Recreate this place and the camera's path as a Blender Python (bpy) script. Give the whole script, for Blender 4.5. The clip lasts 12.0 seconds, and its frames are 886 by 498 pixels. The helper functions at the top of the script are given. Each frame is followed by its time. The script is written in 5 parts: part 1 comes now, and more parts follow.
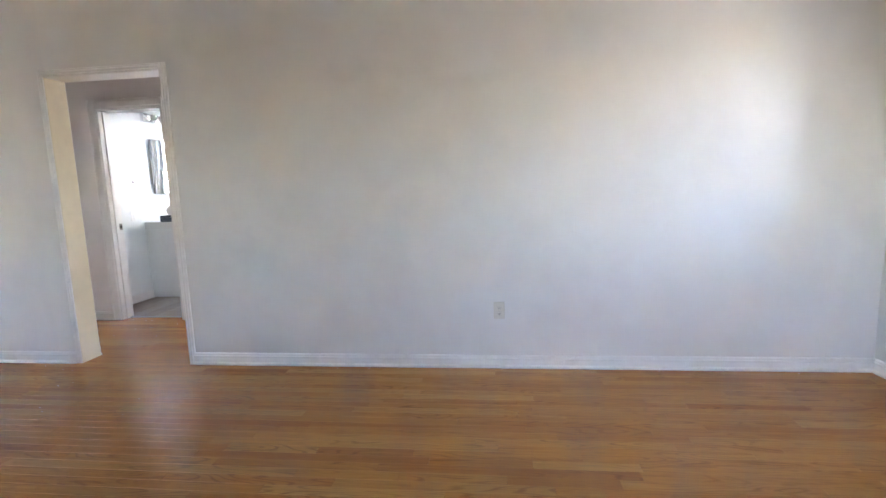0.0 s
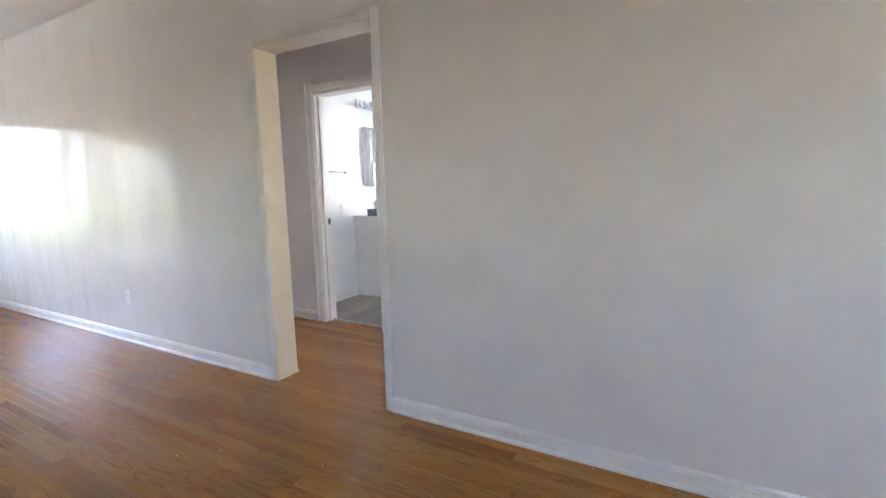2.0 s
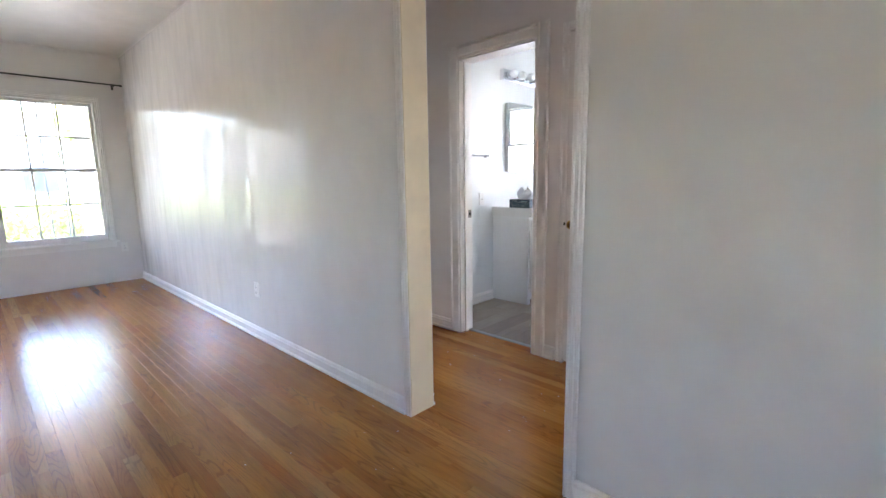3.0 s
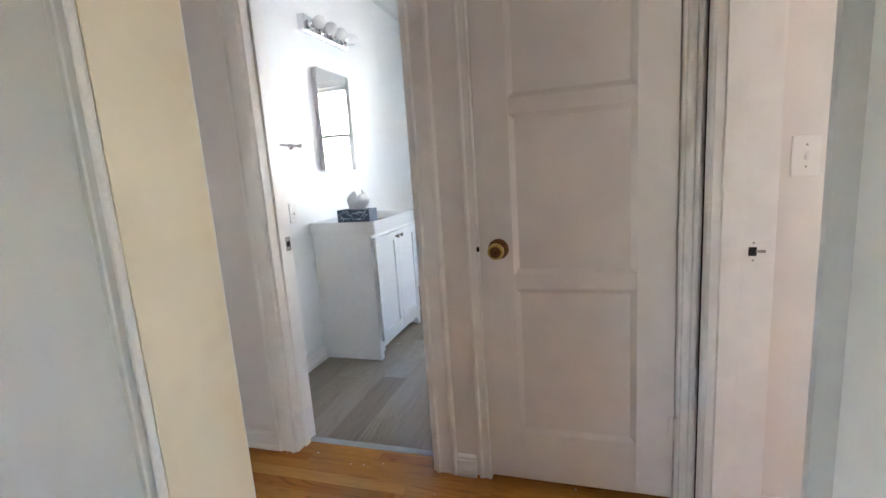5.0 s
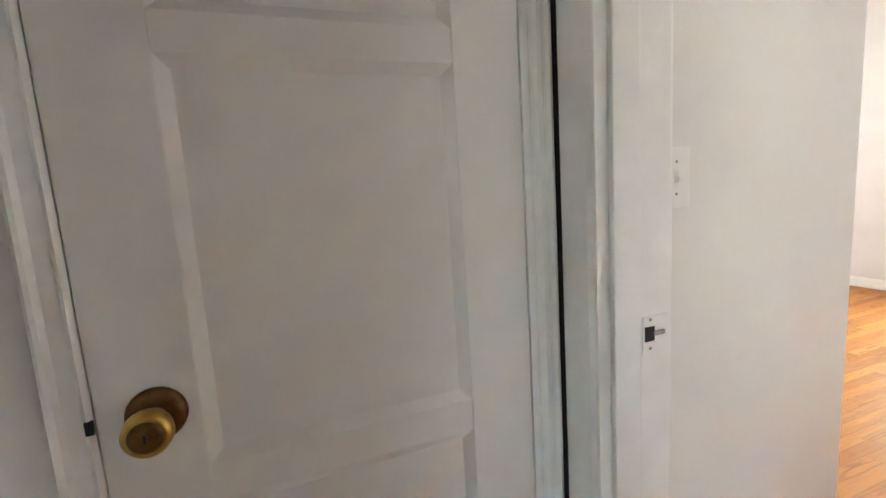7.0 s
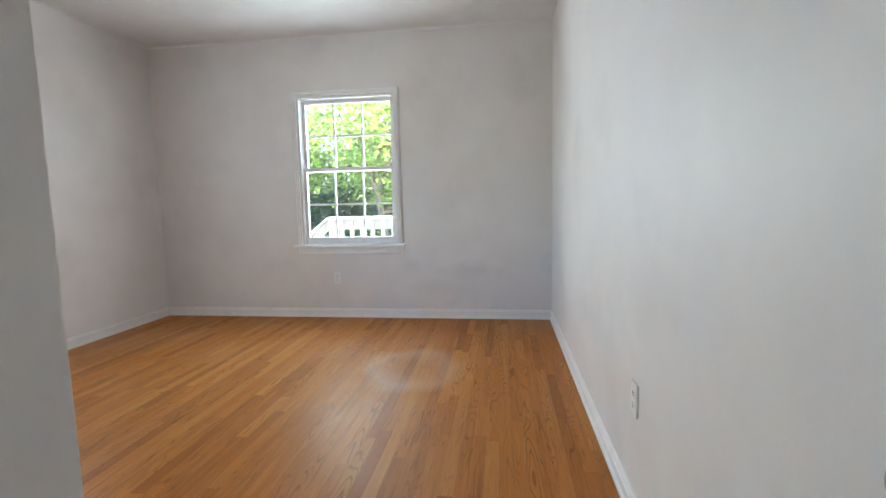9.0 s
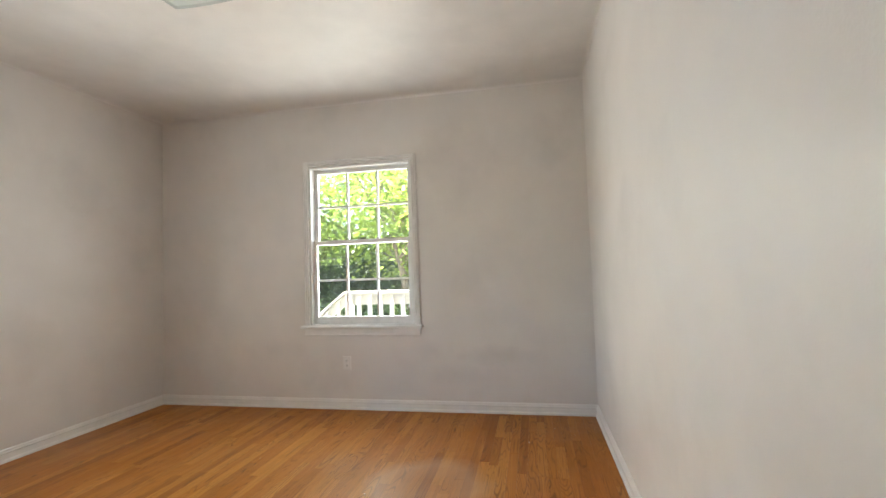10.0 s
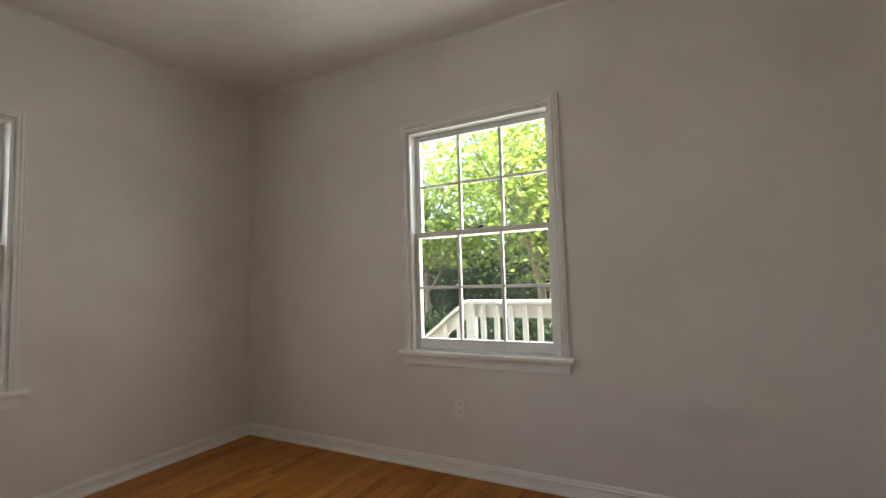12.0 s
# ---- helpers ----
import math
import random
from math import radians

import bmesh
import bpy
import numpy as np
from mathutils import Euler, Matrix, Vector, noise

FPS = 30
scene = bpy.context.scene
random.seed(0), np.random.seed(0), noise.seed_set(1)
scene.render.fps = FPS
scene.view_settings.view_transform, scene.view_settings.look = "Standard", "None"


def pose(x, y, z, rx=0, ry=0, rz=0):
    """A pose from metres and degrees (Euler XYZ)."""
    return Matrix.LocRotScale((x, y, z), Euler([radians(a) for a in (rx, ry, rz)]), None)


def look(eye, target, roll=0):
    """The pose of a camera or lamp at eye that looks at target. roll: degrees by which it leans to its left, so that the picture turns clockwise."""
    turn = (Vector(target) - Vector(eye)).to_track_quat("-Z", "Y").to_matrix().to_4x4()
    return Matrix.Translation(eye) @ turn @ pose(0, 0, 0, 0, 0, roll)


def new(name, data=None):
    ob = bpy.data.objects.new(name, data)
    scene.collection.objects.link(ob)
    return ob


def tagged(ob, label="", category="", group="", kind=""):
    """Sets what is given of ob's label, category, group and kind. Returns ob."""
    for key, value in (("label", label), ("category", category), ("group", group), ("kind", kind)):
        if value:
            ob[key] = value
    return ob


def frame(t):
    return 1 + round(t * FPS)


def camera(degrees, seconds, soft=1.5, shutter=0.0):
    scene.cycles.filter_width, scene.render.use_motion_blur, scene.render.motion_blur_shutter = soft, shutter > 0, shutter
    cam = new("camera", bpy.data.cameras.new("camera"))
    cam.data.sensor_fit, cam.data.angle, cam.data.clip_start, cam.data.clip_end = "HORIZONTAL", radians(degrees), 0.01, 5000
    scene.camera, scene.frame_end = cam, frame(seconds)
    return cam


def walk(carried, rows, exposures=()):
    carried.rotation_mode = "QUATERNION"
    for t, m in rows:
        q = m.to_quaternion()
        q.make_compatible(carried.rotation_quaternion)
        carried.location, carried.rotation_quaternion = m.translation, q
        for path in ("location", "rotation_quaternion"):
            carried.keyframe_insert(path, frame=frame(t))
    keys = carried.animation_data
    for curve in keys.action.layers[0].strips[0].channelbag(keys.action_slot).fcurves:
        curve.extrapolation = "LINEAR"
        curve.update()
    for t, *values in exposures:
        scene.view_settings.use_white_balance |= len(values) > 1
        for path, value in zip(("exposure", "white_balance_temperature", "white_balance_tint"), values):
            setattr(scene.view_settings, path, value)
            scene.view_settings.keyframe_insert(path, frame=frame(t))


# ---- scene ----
cam = camera(88.7, 12.0)
PATH = [
    (0, (-0.149, 0.354, 1.183), (-0.366, 2.325, 0.925), -1.8),
    (0.5, (-0.202, 0.592, 1.174), (-0.276, 2.574, 0.918), -1.3),
    (1, (-0.318, 0.762, 1.182), (-0.288, 2.739, 0.878), 1.2),
    (1.5, (-0.605, 1.055, 1.166), (-0.950, 3.001, 0.859), 1.3),
    (2, (-0.880, 1.378, 1.197), (-1.852, 3.105, 0.93), -1.4),
    (2.5, (-1.215, 1.647, 1.21), (-2.587, 3.073, 0.924), -0.5),
    (3, (-1.561, 1.838, 1.198), (-2.930, 3.262, 0.886), -0.9),
    (3.5, (-1.873, 2.126, 1.173), (-3.153, 3.634, 0.876), -0.7),
    (3.7, (-1.999, 2.221, 1.173), (-3.248, 3.754, 0.87), -0.8),
    (5.3, (-2.68, 2.992, 1.186), (-3.112, 4.913, 0.832), -3.6),
    (5.5, (-2.723, 3.103, 1.176), (-3.06, 5.041, 0.814), -3.0),
    (6, (-2.792, 3.316, 1.188), (-2.652, 5.278, 0.83), -2.7),
    (6.5, (-2.775, 3.541, 1.18), (-2.367, 5.476, 0.883), -3.0),
    (7, (-2.721, 3.714, 1.174), (-2.007, 5.561, 0.894), -3.7),
    (7.2, (-2.693, 3.788, 1.173), (-1.756, 5.53, 0.879), -3.3),
    (8.8, (-1.985, 3.848, 1.114), (-0.024, 4.167, 0.878), -1.1),
    (9, (-1.878, 3.85, 1.096), (0.094, 4.114, 0.891), -1.3),
    (9.5, (-1.648, 3.844, 1.082), (0.343, 4.015, 1.016), -1.3),
    (10, (-1.379, 3.855, 1.156), (0.581, 4.241, 1.25), -1.9),
    (10.5, (-1.155, 3.908, 1.134), (0.727, 4.562, 1.312), -1.1),
    (11, (-0.877, 4.082, 1.127), (0.91, 4.974, 1.221), -0.7),
    (11.5, (-0.548, 4.221, 1.139), (1.235, 5.126, 1.195), -2.3),
    (12, (-0.144, 4.234, 1.154), (1.619, 5.169, 1.284), -1.8),
]
EXPOSURES = [(0, 5.45, 6300, 17), (1.5, 5.3, 6400, 16), (2.5, 5.33, 6300, 17), (3.5, 5.07, 6350, 17), (5.5, 5.35, 6450, 12), (7.0, 5.3, 6150, 6), (9.0, 3.88, 5500, 2), (9.6, 3.8, 6100, 5), (10.5, 3.5, 6600, 3), (11.0, 3.05, 6600, 3), (12.0, 2.87, 6700, 5)]
walk(cam, [(t, look(eye, at, roll)) for t, eye, at, roll in PATH], EXPOSURES)

# ---- daylight ----
SUN_UP, SUN_ROUND = radians(56), radians(182)
world = bpy.data.worlds.new("sky")
scene.world = world
world.use_nodes = True
wn = world.node_tree.nodes
sky = wn.new("ShaderNodeTexSky")
sky.sky_type, sky.sun_disc = "NISHITA", False
sky.sun_elevation, sky.sun_rotation = SUN_UP, SUN_ROUND
world.node_tree.links.new(sky.outputs[0], wn["Background"].inputs[0])
wn["Background"].inputs[1].default_value = 0.15
sun = new("sun", bpy.data.lights.new("sun", "SUN"))
sun.data.energy, sun.data.angle, sun.data.color = 5.0, radians(0.5), (1.0, 0.95, 0.86)
sun_way = Vector((math.sin(SUN_ROUND) * math.cos(SUN_UP), math.cos(SUN_ROUND) * math.cos(SUN_UP), math.sin(SUN_UP)))
sun.rotation_euler = sun_way.to_track_quat("Z", "Y").to_euler()
sun.location = (0, -6, 12)


def window_light(x, y, z, turn, w, h, power, color=(1.0, 0.985, 0.96)):
    """The sky's light in a window's opening, shining inwards."""
    lamp = new("window_light", bpy.data.lights.new("window_light", "AREA"))
    lamp.data.shape, lamp.data.size, lamp.data.size_y, lamp.data.energy, lamp.data.color = "RECTANGLE", w, h, power, color
    lamp.matrix_world = pose(x, y, z, 90, 0, turn)
    return lamp


window_light(2.445, 5.31, 1.41, 90, 0.82, 1.26, 1.9)
window_light(0.377, 7.417, 1.36, 180, 0.82, 1.26, 1.08)
window_light(-8.315, 2.5, 1.35, -90, 0.84, 1.45, 0.03)
window_light(-8.285, 1.42, 1.07, -90, 0.6, 1.6, 0.03)
window_light(2.42, 2.5, 1.58, 90, 0.52, 0.86, 0.03)
# two lamps of the added south windows, extra light for the living room
window_light(1.34, -1.08, 1.5, 0, 0.6, 0.95, 0.09)
window_light(-5.85, -1.08, 1.5, 0, 0.76, 0.95, 0.05)
# lamp in the added room's window, extra light for the hall
window_light(-6.35, 7.63, 1.45, 180, 0.95, 0.95, 0.28)
window_light(-3.09, 7.63, 1.64, 180, 0.55, 1.0, 0.05, (0.93, 0.97, 1.0))
window_light(-2.23, 7.63, 1.64, 180, 0.55, 1.0, 0.05, (0.93, 0.97, 1.0))


# ---- materials ----
def material(name, color, rough=0.5, metal=0.0, vary=0.06, grain=30.0, bump=0.0, bump_scale=60.0, stain=None, stain_amount=0.0, stain_scale=1.2, coat=0.0, wave=0.0, spec=0.5, smudges=(), streak=0.0):
    """A surface with two scales of variation in colour and roughness, fine relief, slow waviness and optional stains."""
    m = bpy.data.materials.new(name)
    m.use_nodes = True
    nt, n, l = m.node_tree, m.node_tree.nodes, m.node_tree.links
    b = n["Principled BSDF"]
    geo = n.new("ShaderNodeNewGeometry")

    def noise_tex(scale, detail=4.0):
        t = n.new("ShaderNodeTexNoise")
        t.inputs["Scale"].default_value, t.inputs["Detail"].default_value = scale, detail
        l.new(geo.outputs["Position"], t.inputs["Vector"])
        return t

    def mix(kind, fac, a, b_):
        x = n.new("ShaderNodeMix")
        x.data_type, x.blend_type = "RGBA", kind
        for sock, v in ((x.inputs[0], fac), (x.inputs[6], a), (x.inputs[7], b_)):
            if isinstance(v, (int, float)):
                sock.default_value = v
            elif isinstance(v, tuple):
                sock.default_value = (*v, 1)
            else:
                l.new(v, sock)
        return x.outputs[2]

    def ramp(src, lo, hi, a=0.0, c=1.0):
        r = n.new("ShaderNodeMapRange")
        r.inputs[1].default_value, r.inputs[2].default_value, r.inputs[3].default_value, r.inputs[4].default_value = lo, hi, a, c
        l.new(src, r.inputs[0])
        return r.outputs[0]

    fine, broad = noise_tex(grain), noise_tex(1.3, 3.0)
    dark = tuple(max(0.0, c * (1 - 2 * vary)) for c in color)
    light = tuple(min(1.0, c * (1 + vary)) for c in color)
    col = mix("MIX", ramp(fine.outputs["Fac"], 0.3, 0.7), dark, light)
    col = mix("MIX", ramp(broad.outputs["Fac"], 0.35, 0.65, 0.0, 0.6), col, color)
    if stain:
        s = noise_tex(stain_scale, 6.0)
        col = mix("MIX", ramp(s.outputs["Fac"], 0.58, 0.72, 0.0, stain_amount), col, stain)
    for centre, radii, amount in smudges:
        off, div, ln, wob = n.new("ShaderNodeVectorMath"), n.new("ShaderNodeVectorMath"), n.new("ShaderNodeVectorMath"), n.new("ShaderNodeMath")
        off.operation, div.operation, ln.operation, wob.operation = "SUBTRACT", "DIVIDE", "LENGTH", "MULTIPLY_ADD"
        off.inputs[1].default_value, div.inputs[1].default_value, wob.inputs[1].default_value = centre, radii, 1.1
        l.new(geo.outputs["Position"], off.inputs[0])
        l.new(off.outputs[0], div.inputs[0])
        l.new(div.outputs[0], ln.inputs[0])
        l.new(noise_tex(7.0, 5.0).outputs["Fac"], wob.inputs[0])
        l.new(ln.outputs["Value"], wob.inputs[2])
        col = mix("MIX", ramp(wob.outputs[0], 0.6, 1.5, amount, 0.0), col, (0.42, 0.4, 0.39))
    l.new(col, b.inputs["Base Color"])
    l.new(ramp(broad.outputs["Fac"], 0.3, 0.7, rough * 0.88, min(1.0, rough * 1.12)), b.inputs["Roughness"])
    b.inputs["Metallic"].default_value = metal
    b.inputs["Coat Weight"].default_value = coat
    b.inputs["Specular IOR Level"].default_value = spec
    last = None
    for scale, amount, tall in ((bump_scale, bump, False), (2.2, wave, False), (3.6, streak, True)):
        if amount:
            t = noise_tex(scale, 2.0 if tall else 3.0)
            if tall:
                squeeze = n.new("ShaderNodeVectorMath")
                squeeze.operation = "MULTIPLY"
                squeeze.inputs[1].default_value = (1, 1, 0.3)
                l.new(geo.outputs["Position"], squeeze.inputs[0])
                l.new(squeeze.outputs[0], t.inputs["Vector"])
            bp = n.new("ShaderNodeBump")
            bp.inputs["Strength"].default_value = 1.0
            bp.inputs["Distance"].default_value = amount
            l.new(t.outputs["Fac"], bp.inputs["Height"])
            if last:
                l.new(last, bp.inputs["Normal"])
            last = bp.outputs["Normal"]
    if last:
        l.new(last, b.inputs["Normal"])
    return m


def wood_material(name, tones, along, rough, grain_dark, pitch, wear=None, stretch=0.05, figure=0.6, spec=0.4):
    """Boards with a tone of their own, long grain along one axis, dark pores and dull and shiny patches."""
    m = bpy.data.materials.new(name)
    m.use_nodes = True
    n, l = m.node_tree.nodes, m.node_tree.links
    b = n["Principled BSDF"]
    geo, info = n.new("ShaderNodeNewGeometry"), n.new("ShaderNodeObjectInfo")
    rnd = n.new("ShaderNodeMath")
    rnd.operation = "ADD"
    l.new(geo.outputs["Random Per Island"], rnd.inputs[0])
    l.new(info.outputs["Random"], rnd.inputs[1])
    fr = n.new("ShaderNodeMath")
    fr.operation = "FRACT"
    l.new(rnd.outputs[0], fr.inputs[0])
    tone = n.new("ShaderNodeValToRGB")
    tone.color_ramp.elements[0].color, tone.color_ramp.elements[1].color = (*tones[0], 1), (*tones[-1], 1)
    for i, c in enumerate(tones[1:-1]):
        e = tone.color_ramp.elements.new((i + 1) / (len(tones) - 1))
        e.color = (*c, 1)
    l.new(fr.outputs[0], tone.inputs[0])
    shift = n.new("ShaderNodeVectorMath")
    shift.operation = "SCALE"
    shift.inputs[0].default_value = (17.0, 23.0, 31.0)
    l.new(fr.outputs[0], shift.inputs["Scale"])
    add = n.new("ShaderNodeVectorMath")
    l.new(geo.outputs["Position"], add.inputs[0])
    l.new(shift.outputs[0], add.inputs[1])
    sc = n.new("ShaderNodeVectorMath")
    sc.operation = "MULTIPLY"
    sc.inputs[1].default_value = (stretch, 1, 1) if along == "X" else (1, stretch, 1)
    l.new(add.outputs[0], sc.inputs[0])

    def tex(scale, detail, dist=0.0, src=sc):
        t = n.new("ShaderNodeTexNoise")
        t.inputs["Scale"].default_value, t.inputs["Detail"].default_value, t.inputs["Distortion"].default_value = scale, detail, dist
        l.new(src.outputs[0], t.inputs["Vector"])
        return t.outputs["Fac"]

    def ramp(src, lo, hi, a=0.0, c=1.0):
        r = n.new("ShaderNodeMapRange")
        r.inputs[1].default_value, r.inputs[2].default_value, r.inputs[3].default_value, r.inputs[4].default_value = lo, hi, a, c
        l.new(src, r.inputs[0])
        return r.outputs[0]

    def mix(fac, a, c, kind="MIX"):
        x = n.new("ShaderNodeMix")
        x.data_type, x.blend_type = "RGBA", kind
        l.new(fac, x.inputs[0])
        for sock, v in ((x.inputs[6], a), (x.inputs[7], c)):
            if isinstance(v, tuple):
                sock.default_value = (*v, 1)
            else:
                l.new(v, sock)
        return x.outputs[2]

    grain = tex(pitch, 6.0, 1.2)
    pores = tex(pitch * 2.6, 3.0, 0.4)
    streak = tex(pitch * 0.32, 3.0, 0.8)
    col = mix(ramp(grain, 0.5, 0.76, 0.0, 0.28), tone.outputs[0], grain_dark)
    col = mix(ramp(pores, 0.56, 0.74, 0.0, 0.28), col, grain_dark)
    fleck_at = n.new("ShaderNodeVectorMath")
    fleck_at.operation = "MULTIPLY"
    fleck_at.inputs[1].default_value = (0.16, 1, 1) if along == "X" else (1, 0.16, 1)
    l.new(add.outputs[0], fleck_at.inputs[0])
    col = mix(ramp(tex(22.0, 5.0, 1.5, fleck_at), 0.66, 0.76, 0.0, 0.5), col, grain_dark)
    # flame figure on some boards
    fig = n.new("ShaderNodeMath")
    fig.operation = "SINE"
    turns = n.new("ShaderNodeMath")
    turns.operation = "MULTIPLY"
    turns.inputs[1].default_value = 95.0
    flame_at = n.new("ShaderNodeVectorMath")
    flame_at.operation = "MULTIPLY"
    flame_at.inputs[1].default_value = (0.13, 1, 1) if along == "X" else (1, 0.13, 1)
    l.new(add.outputs[0], flame_at.inputs[0])
    l.new(tex(11.0, 1.0, 0.2, flame_at), turns.inputs[0])
    l.new(turns.outputs[0], fig.inputs[0])
    pick = n.new("ShaderNodeMath")
    pick.operation = "MULTIPLY"
    l.new(ramp(fig.outputs[0], 0.45, 1.0, 0.0, figure), pick.inputs[0])
    l.new(ramp(tex(7.0, 3.0, 0.5, fleck_at), 0.44, 0.62), pick.inputs[1])
    col = mix(pick.outputs[0], col, grain_dark)
    pale = tuple(min(1.0, 1.3 * c) for c in tones[len(tones) // 2])
    col = mix(ramp(streak, 0.55, 0.75, 0.0, 0.35), col, pale)
    plain = n.new("ShaderNodeVectorMath")
    l.new(geo.outputs["Position"], plain.inputs[0])
    blot = tex(1.1, 4.0, 0.0, plain)
    rough_out = ramp(blot, 0.35, 0.65, rough * 0.8, rough * 1.3)
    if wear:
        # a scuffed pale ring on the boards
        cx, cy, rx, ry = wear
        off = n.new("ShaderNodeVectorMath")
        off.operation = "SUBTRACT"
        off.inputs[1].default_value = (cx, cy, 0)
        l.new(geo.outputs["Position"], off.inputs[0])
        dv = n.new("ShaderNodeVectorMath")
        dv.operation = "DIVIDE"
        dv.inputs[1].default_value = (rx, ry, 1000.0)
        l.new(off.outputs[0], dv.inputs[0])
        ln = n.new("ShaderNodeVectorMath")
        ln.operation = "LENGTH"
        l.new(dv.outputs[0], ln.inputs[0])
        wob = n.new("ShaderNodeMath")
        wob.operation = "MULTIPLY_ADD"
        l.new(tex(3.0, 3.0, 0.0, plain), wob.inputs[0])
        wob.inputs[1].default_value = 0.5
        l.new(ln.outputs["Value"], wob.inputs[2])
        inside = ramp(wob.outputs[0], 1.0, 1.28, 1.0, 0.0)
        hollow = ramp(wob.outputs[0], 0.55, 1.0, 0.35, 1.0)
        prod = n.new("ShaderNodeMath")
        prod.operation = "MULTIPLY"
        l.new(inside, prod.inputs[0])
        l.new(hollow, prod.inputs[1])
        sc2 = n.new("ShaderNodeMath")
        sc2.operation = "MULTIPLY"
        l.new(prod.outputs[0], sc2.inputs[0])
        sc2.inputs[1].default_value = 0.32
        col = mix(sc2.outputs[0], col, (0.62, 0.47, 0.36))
    l.new(col, b.inputs["Base Color"])
    l.new(rough_out, b.inputs["Roughness"])
    b.inputs["Specular IOR Level"].default_value = spec
    bp = n.new("ShaderNodeBump")
    bp.inputs["Distance"].default_value = 0.0006
    l.new(grain, bp.inputs["Height"])
    bp2 = n.new("ShaderNodeBump")
    bp2.inputs["Distance"].default_value = 0.002
    l.new(tex(9.0, 2.0, 0.0, plain), bp2.inputs["Height"])
    l.new(bp.outputs["Normal"], bp2.inputs["Normal"])
    l.new(bp2.outputs["Normal"], b.inputs["Normal"])
    return m


def glass_material(name, veil_low, veil_high):
    m = bpy.data.materials.new(name)
    m.use_nodes = True
    n, l = m.node_tree.nodes, m.node_tree.links
    n.remove(n["Principled BSDF"])
    tr, gl, mx, fr = n.new("ShaderNodeBsdfTransparent"), n.new("ShaderNodeBsdfGlossy"), n.new("ShaderNodeMixShader"), n.new("ShaderNodeFresnel")
    tr.inputs[0].default_value = (0.97, 0.985, 0.98, 1)
    gl.inputs["Roughness"].default_value = 0.01
    fr.inputs[0].default_value = 1.35
    l.new(fr.outputs[0], mx.inputs[0])
    l.new(tr.outputs[0], mx.inputs[1])
    l.new(gl.outputs[0], mx.inputs[2])
    # a thin patchy translucent film that pales the view through the pane
    pale_film, veil = n.new("ShaderNodeBsdfTranslucent"), n.new("ShaderNodeMixShader")
    pale_film.inputs[0].default_value = (0.8, 0.82, 0.84, 1)
    spots, amount = n.new("ShaderNodeTexNoise"), n.new("ShaderNodeMapRange")
    spots.inputs["Scale"].default_value, spots.inputs["Detail"].default_value = 9.0, 4.0
    amount.inputs[1].default_value, amount.inputs[2].default_value, amount.inputs[3].default_value, amount.inputs[4].default_value = 0.3, 0.75, veil_low, veil_high
    where = n.new("ShaderNodeNewGeometry")
    l.new(where.outputs["Position"], spots.inputs["Vector"])
    l.new(spots.outputs["Fac"], amount.inputs[0])
    l.new(amount.outputs[0], veil.inputs[0])
    l.new(mx.outputs[0], veil.inputs[1])
    l.new(pale_film.outputs[0], veil.inputs[2])
    l.new(veil.outputs[0], n["Material Output"].inputs[0])
    return m


def leaf_material(name, tones, glow):
    m = bpy.data.materials.new(name)
    m.use_nodes = True
    n, l = m.node_tree.nodes, m.node_tree.links
    b = n["Principled BSDF"]
    geo = n.new("ShaderNodeNewGeometry")
    r = n.new("ShaderNodeValToRGB")
    r.color_ramp.elements[0].color, r.color_ramp.elements[1].color = (*tones[0], 1), (*tones[1], 1)
    l.new(geo.outputs["Random Per Island"], r.inputs[0])
    l.new(r.outputs[0], b.inputs["Base Color"])
    b.inputs["Roughness"].default_value = 0.35
    t = n.new("ShaderNodeBsdfTranslucent")
    t.inputs[0].default_value = (*glow, 1)
    mx = n.new("ShaderNodeMixShader")
    mx.inputs[0].default_value = 0.42
    l.new(b.outputs[0], mx.inputs[1])
    l.new(t.outputs[0], mx.inputs[2])
    l.new(mx.outputs[0], n["Material Output"].inputs[0])
    return m


WALL = material("wall_paint", (0.8, 0.775, 0.755), 0.33, vary=0.03, grain=3.5, bump=0.0003, bump_scale=120, wave=0.002, spec=0.14, stain=(0.66, 0.63, 0.6), stain_amount=0.2, stain_scale=1.6, smudges=(((-0.9, 3.27, 1.95), (0.4, 0.1, 0.09), 0.1), ((-0.3, 3.27, 1.85), (0.25, 0.1, 0.07), 0.1), ((-1.9, 3.27, 0.8), (0.4, 0.1, 0.3), 0.08)))
WALL_GLOSS = material("glossy_wall_paint", (0.8, 0.775, 0.755), 0.16, vary=0.03, grain=3.5, bump=0.0002, bump_scale=120, wave=0.006, streak=0.022, spec=0.09, stain=(0.66, 0.63, 0.6), stain_amount=0.2, stain_scale=1.6)
WALL_SATIN = material("satin_wall_paint", (0.8, 0.765, 0.735), 0.46, vary=0.03, grain=3.0, bump=0.0005, bump_scale=140, wave=0.004, stain=(0.58, 0.55, 0.52), stain_amount=0.3, stain_scale=1.4, smudges=(((2.315, 4.15, 0.46), (0.1, 0.4, 0.09), 0.22), ((2.315, 4.5, 0.3), (0.1, 0.3, 0.1), 0.12), ((2.315, 6.15, 0.5), (0.1, 0.35, 0.12), 0.12), ((2.315, 6.6, 1.5), (0.1, 0.3, 0.2), 0.14), ((2.315, 4.7, 0.5), (0.1, 0.12, 0.1), 0.12), ((0.6, 3.41, 0.5), (0.5, 0.1, 0.14), 0.16), ((-0.5, 3.41, 0.75), (0.35, 0.1, 0.2), 0.14), ((0.9, 3.41, 1.3), (0.35, 0.1, 0.3), 0.12)))
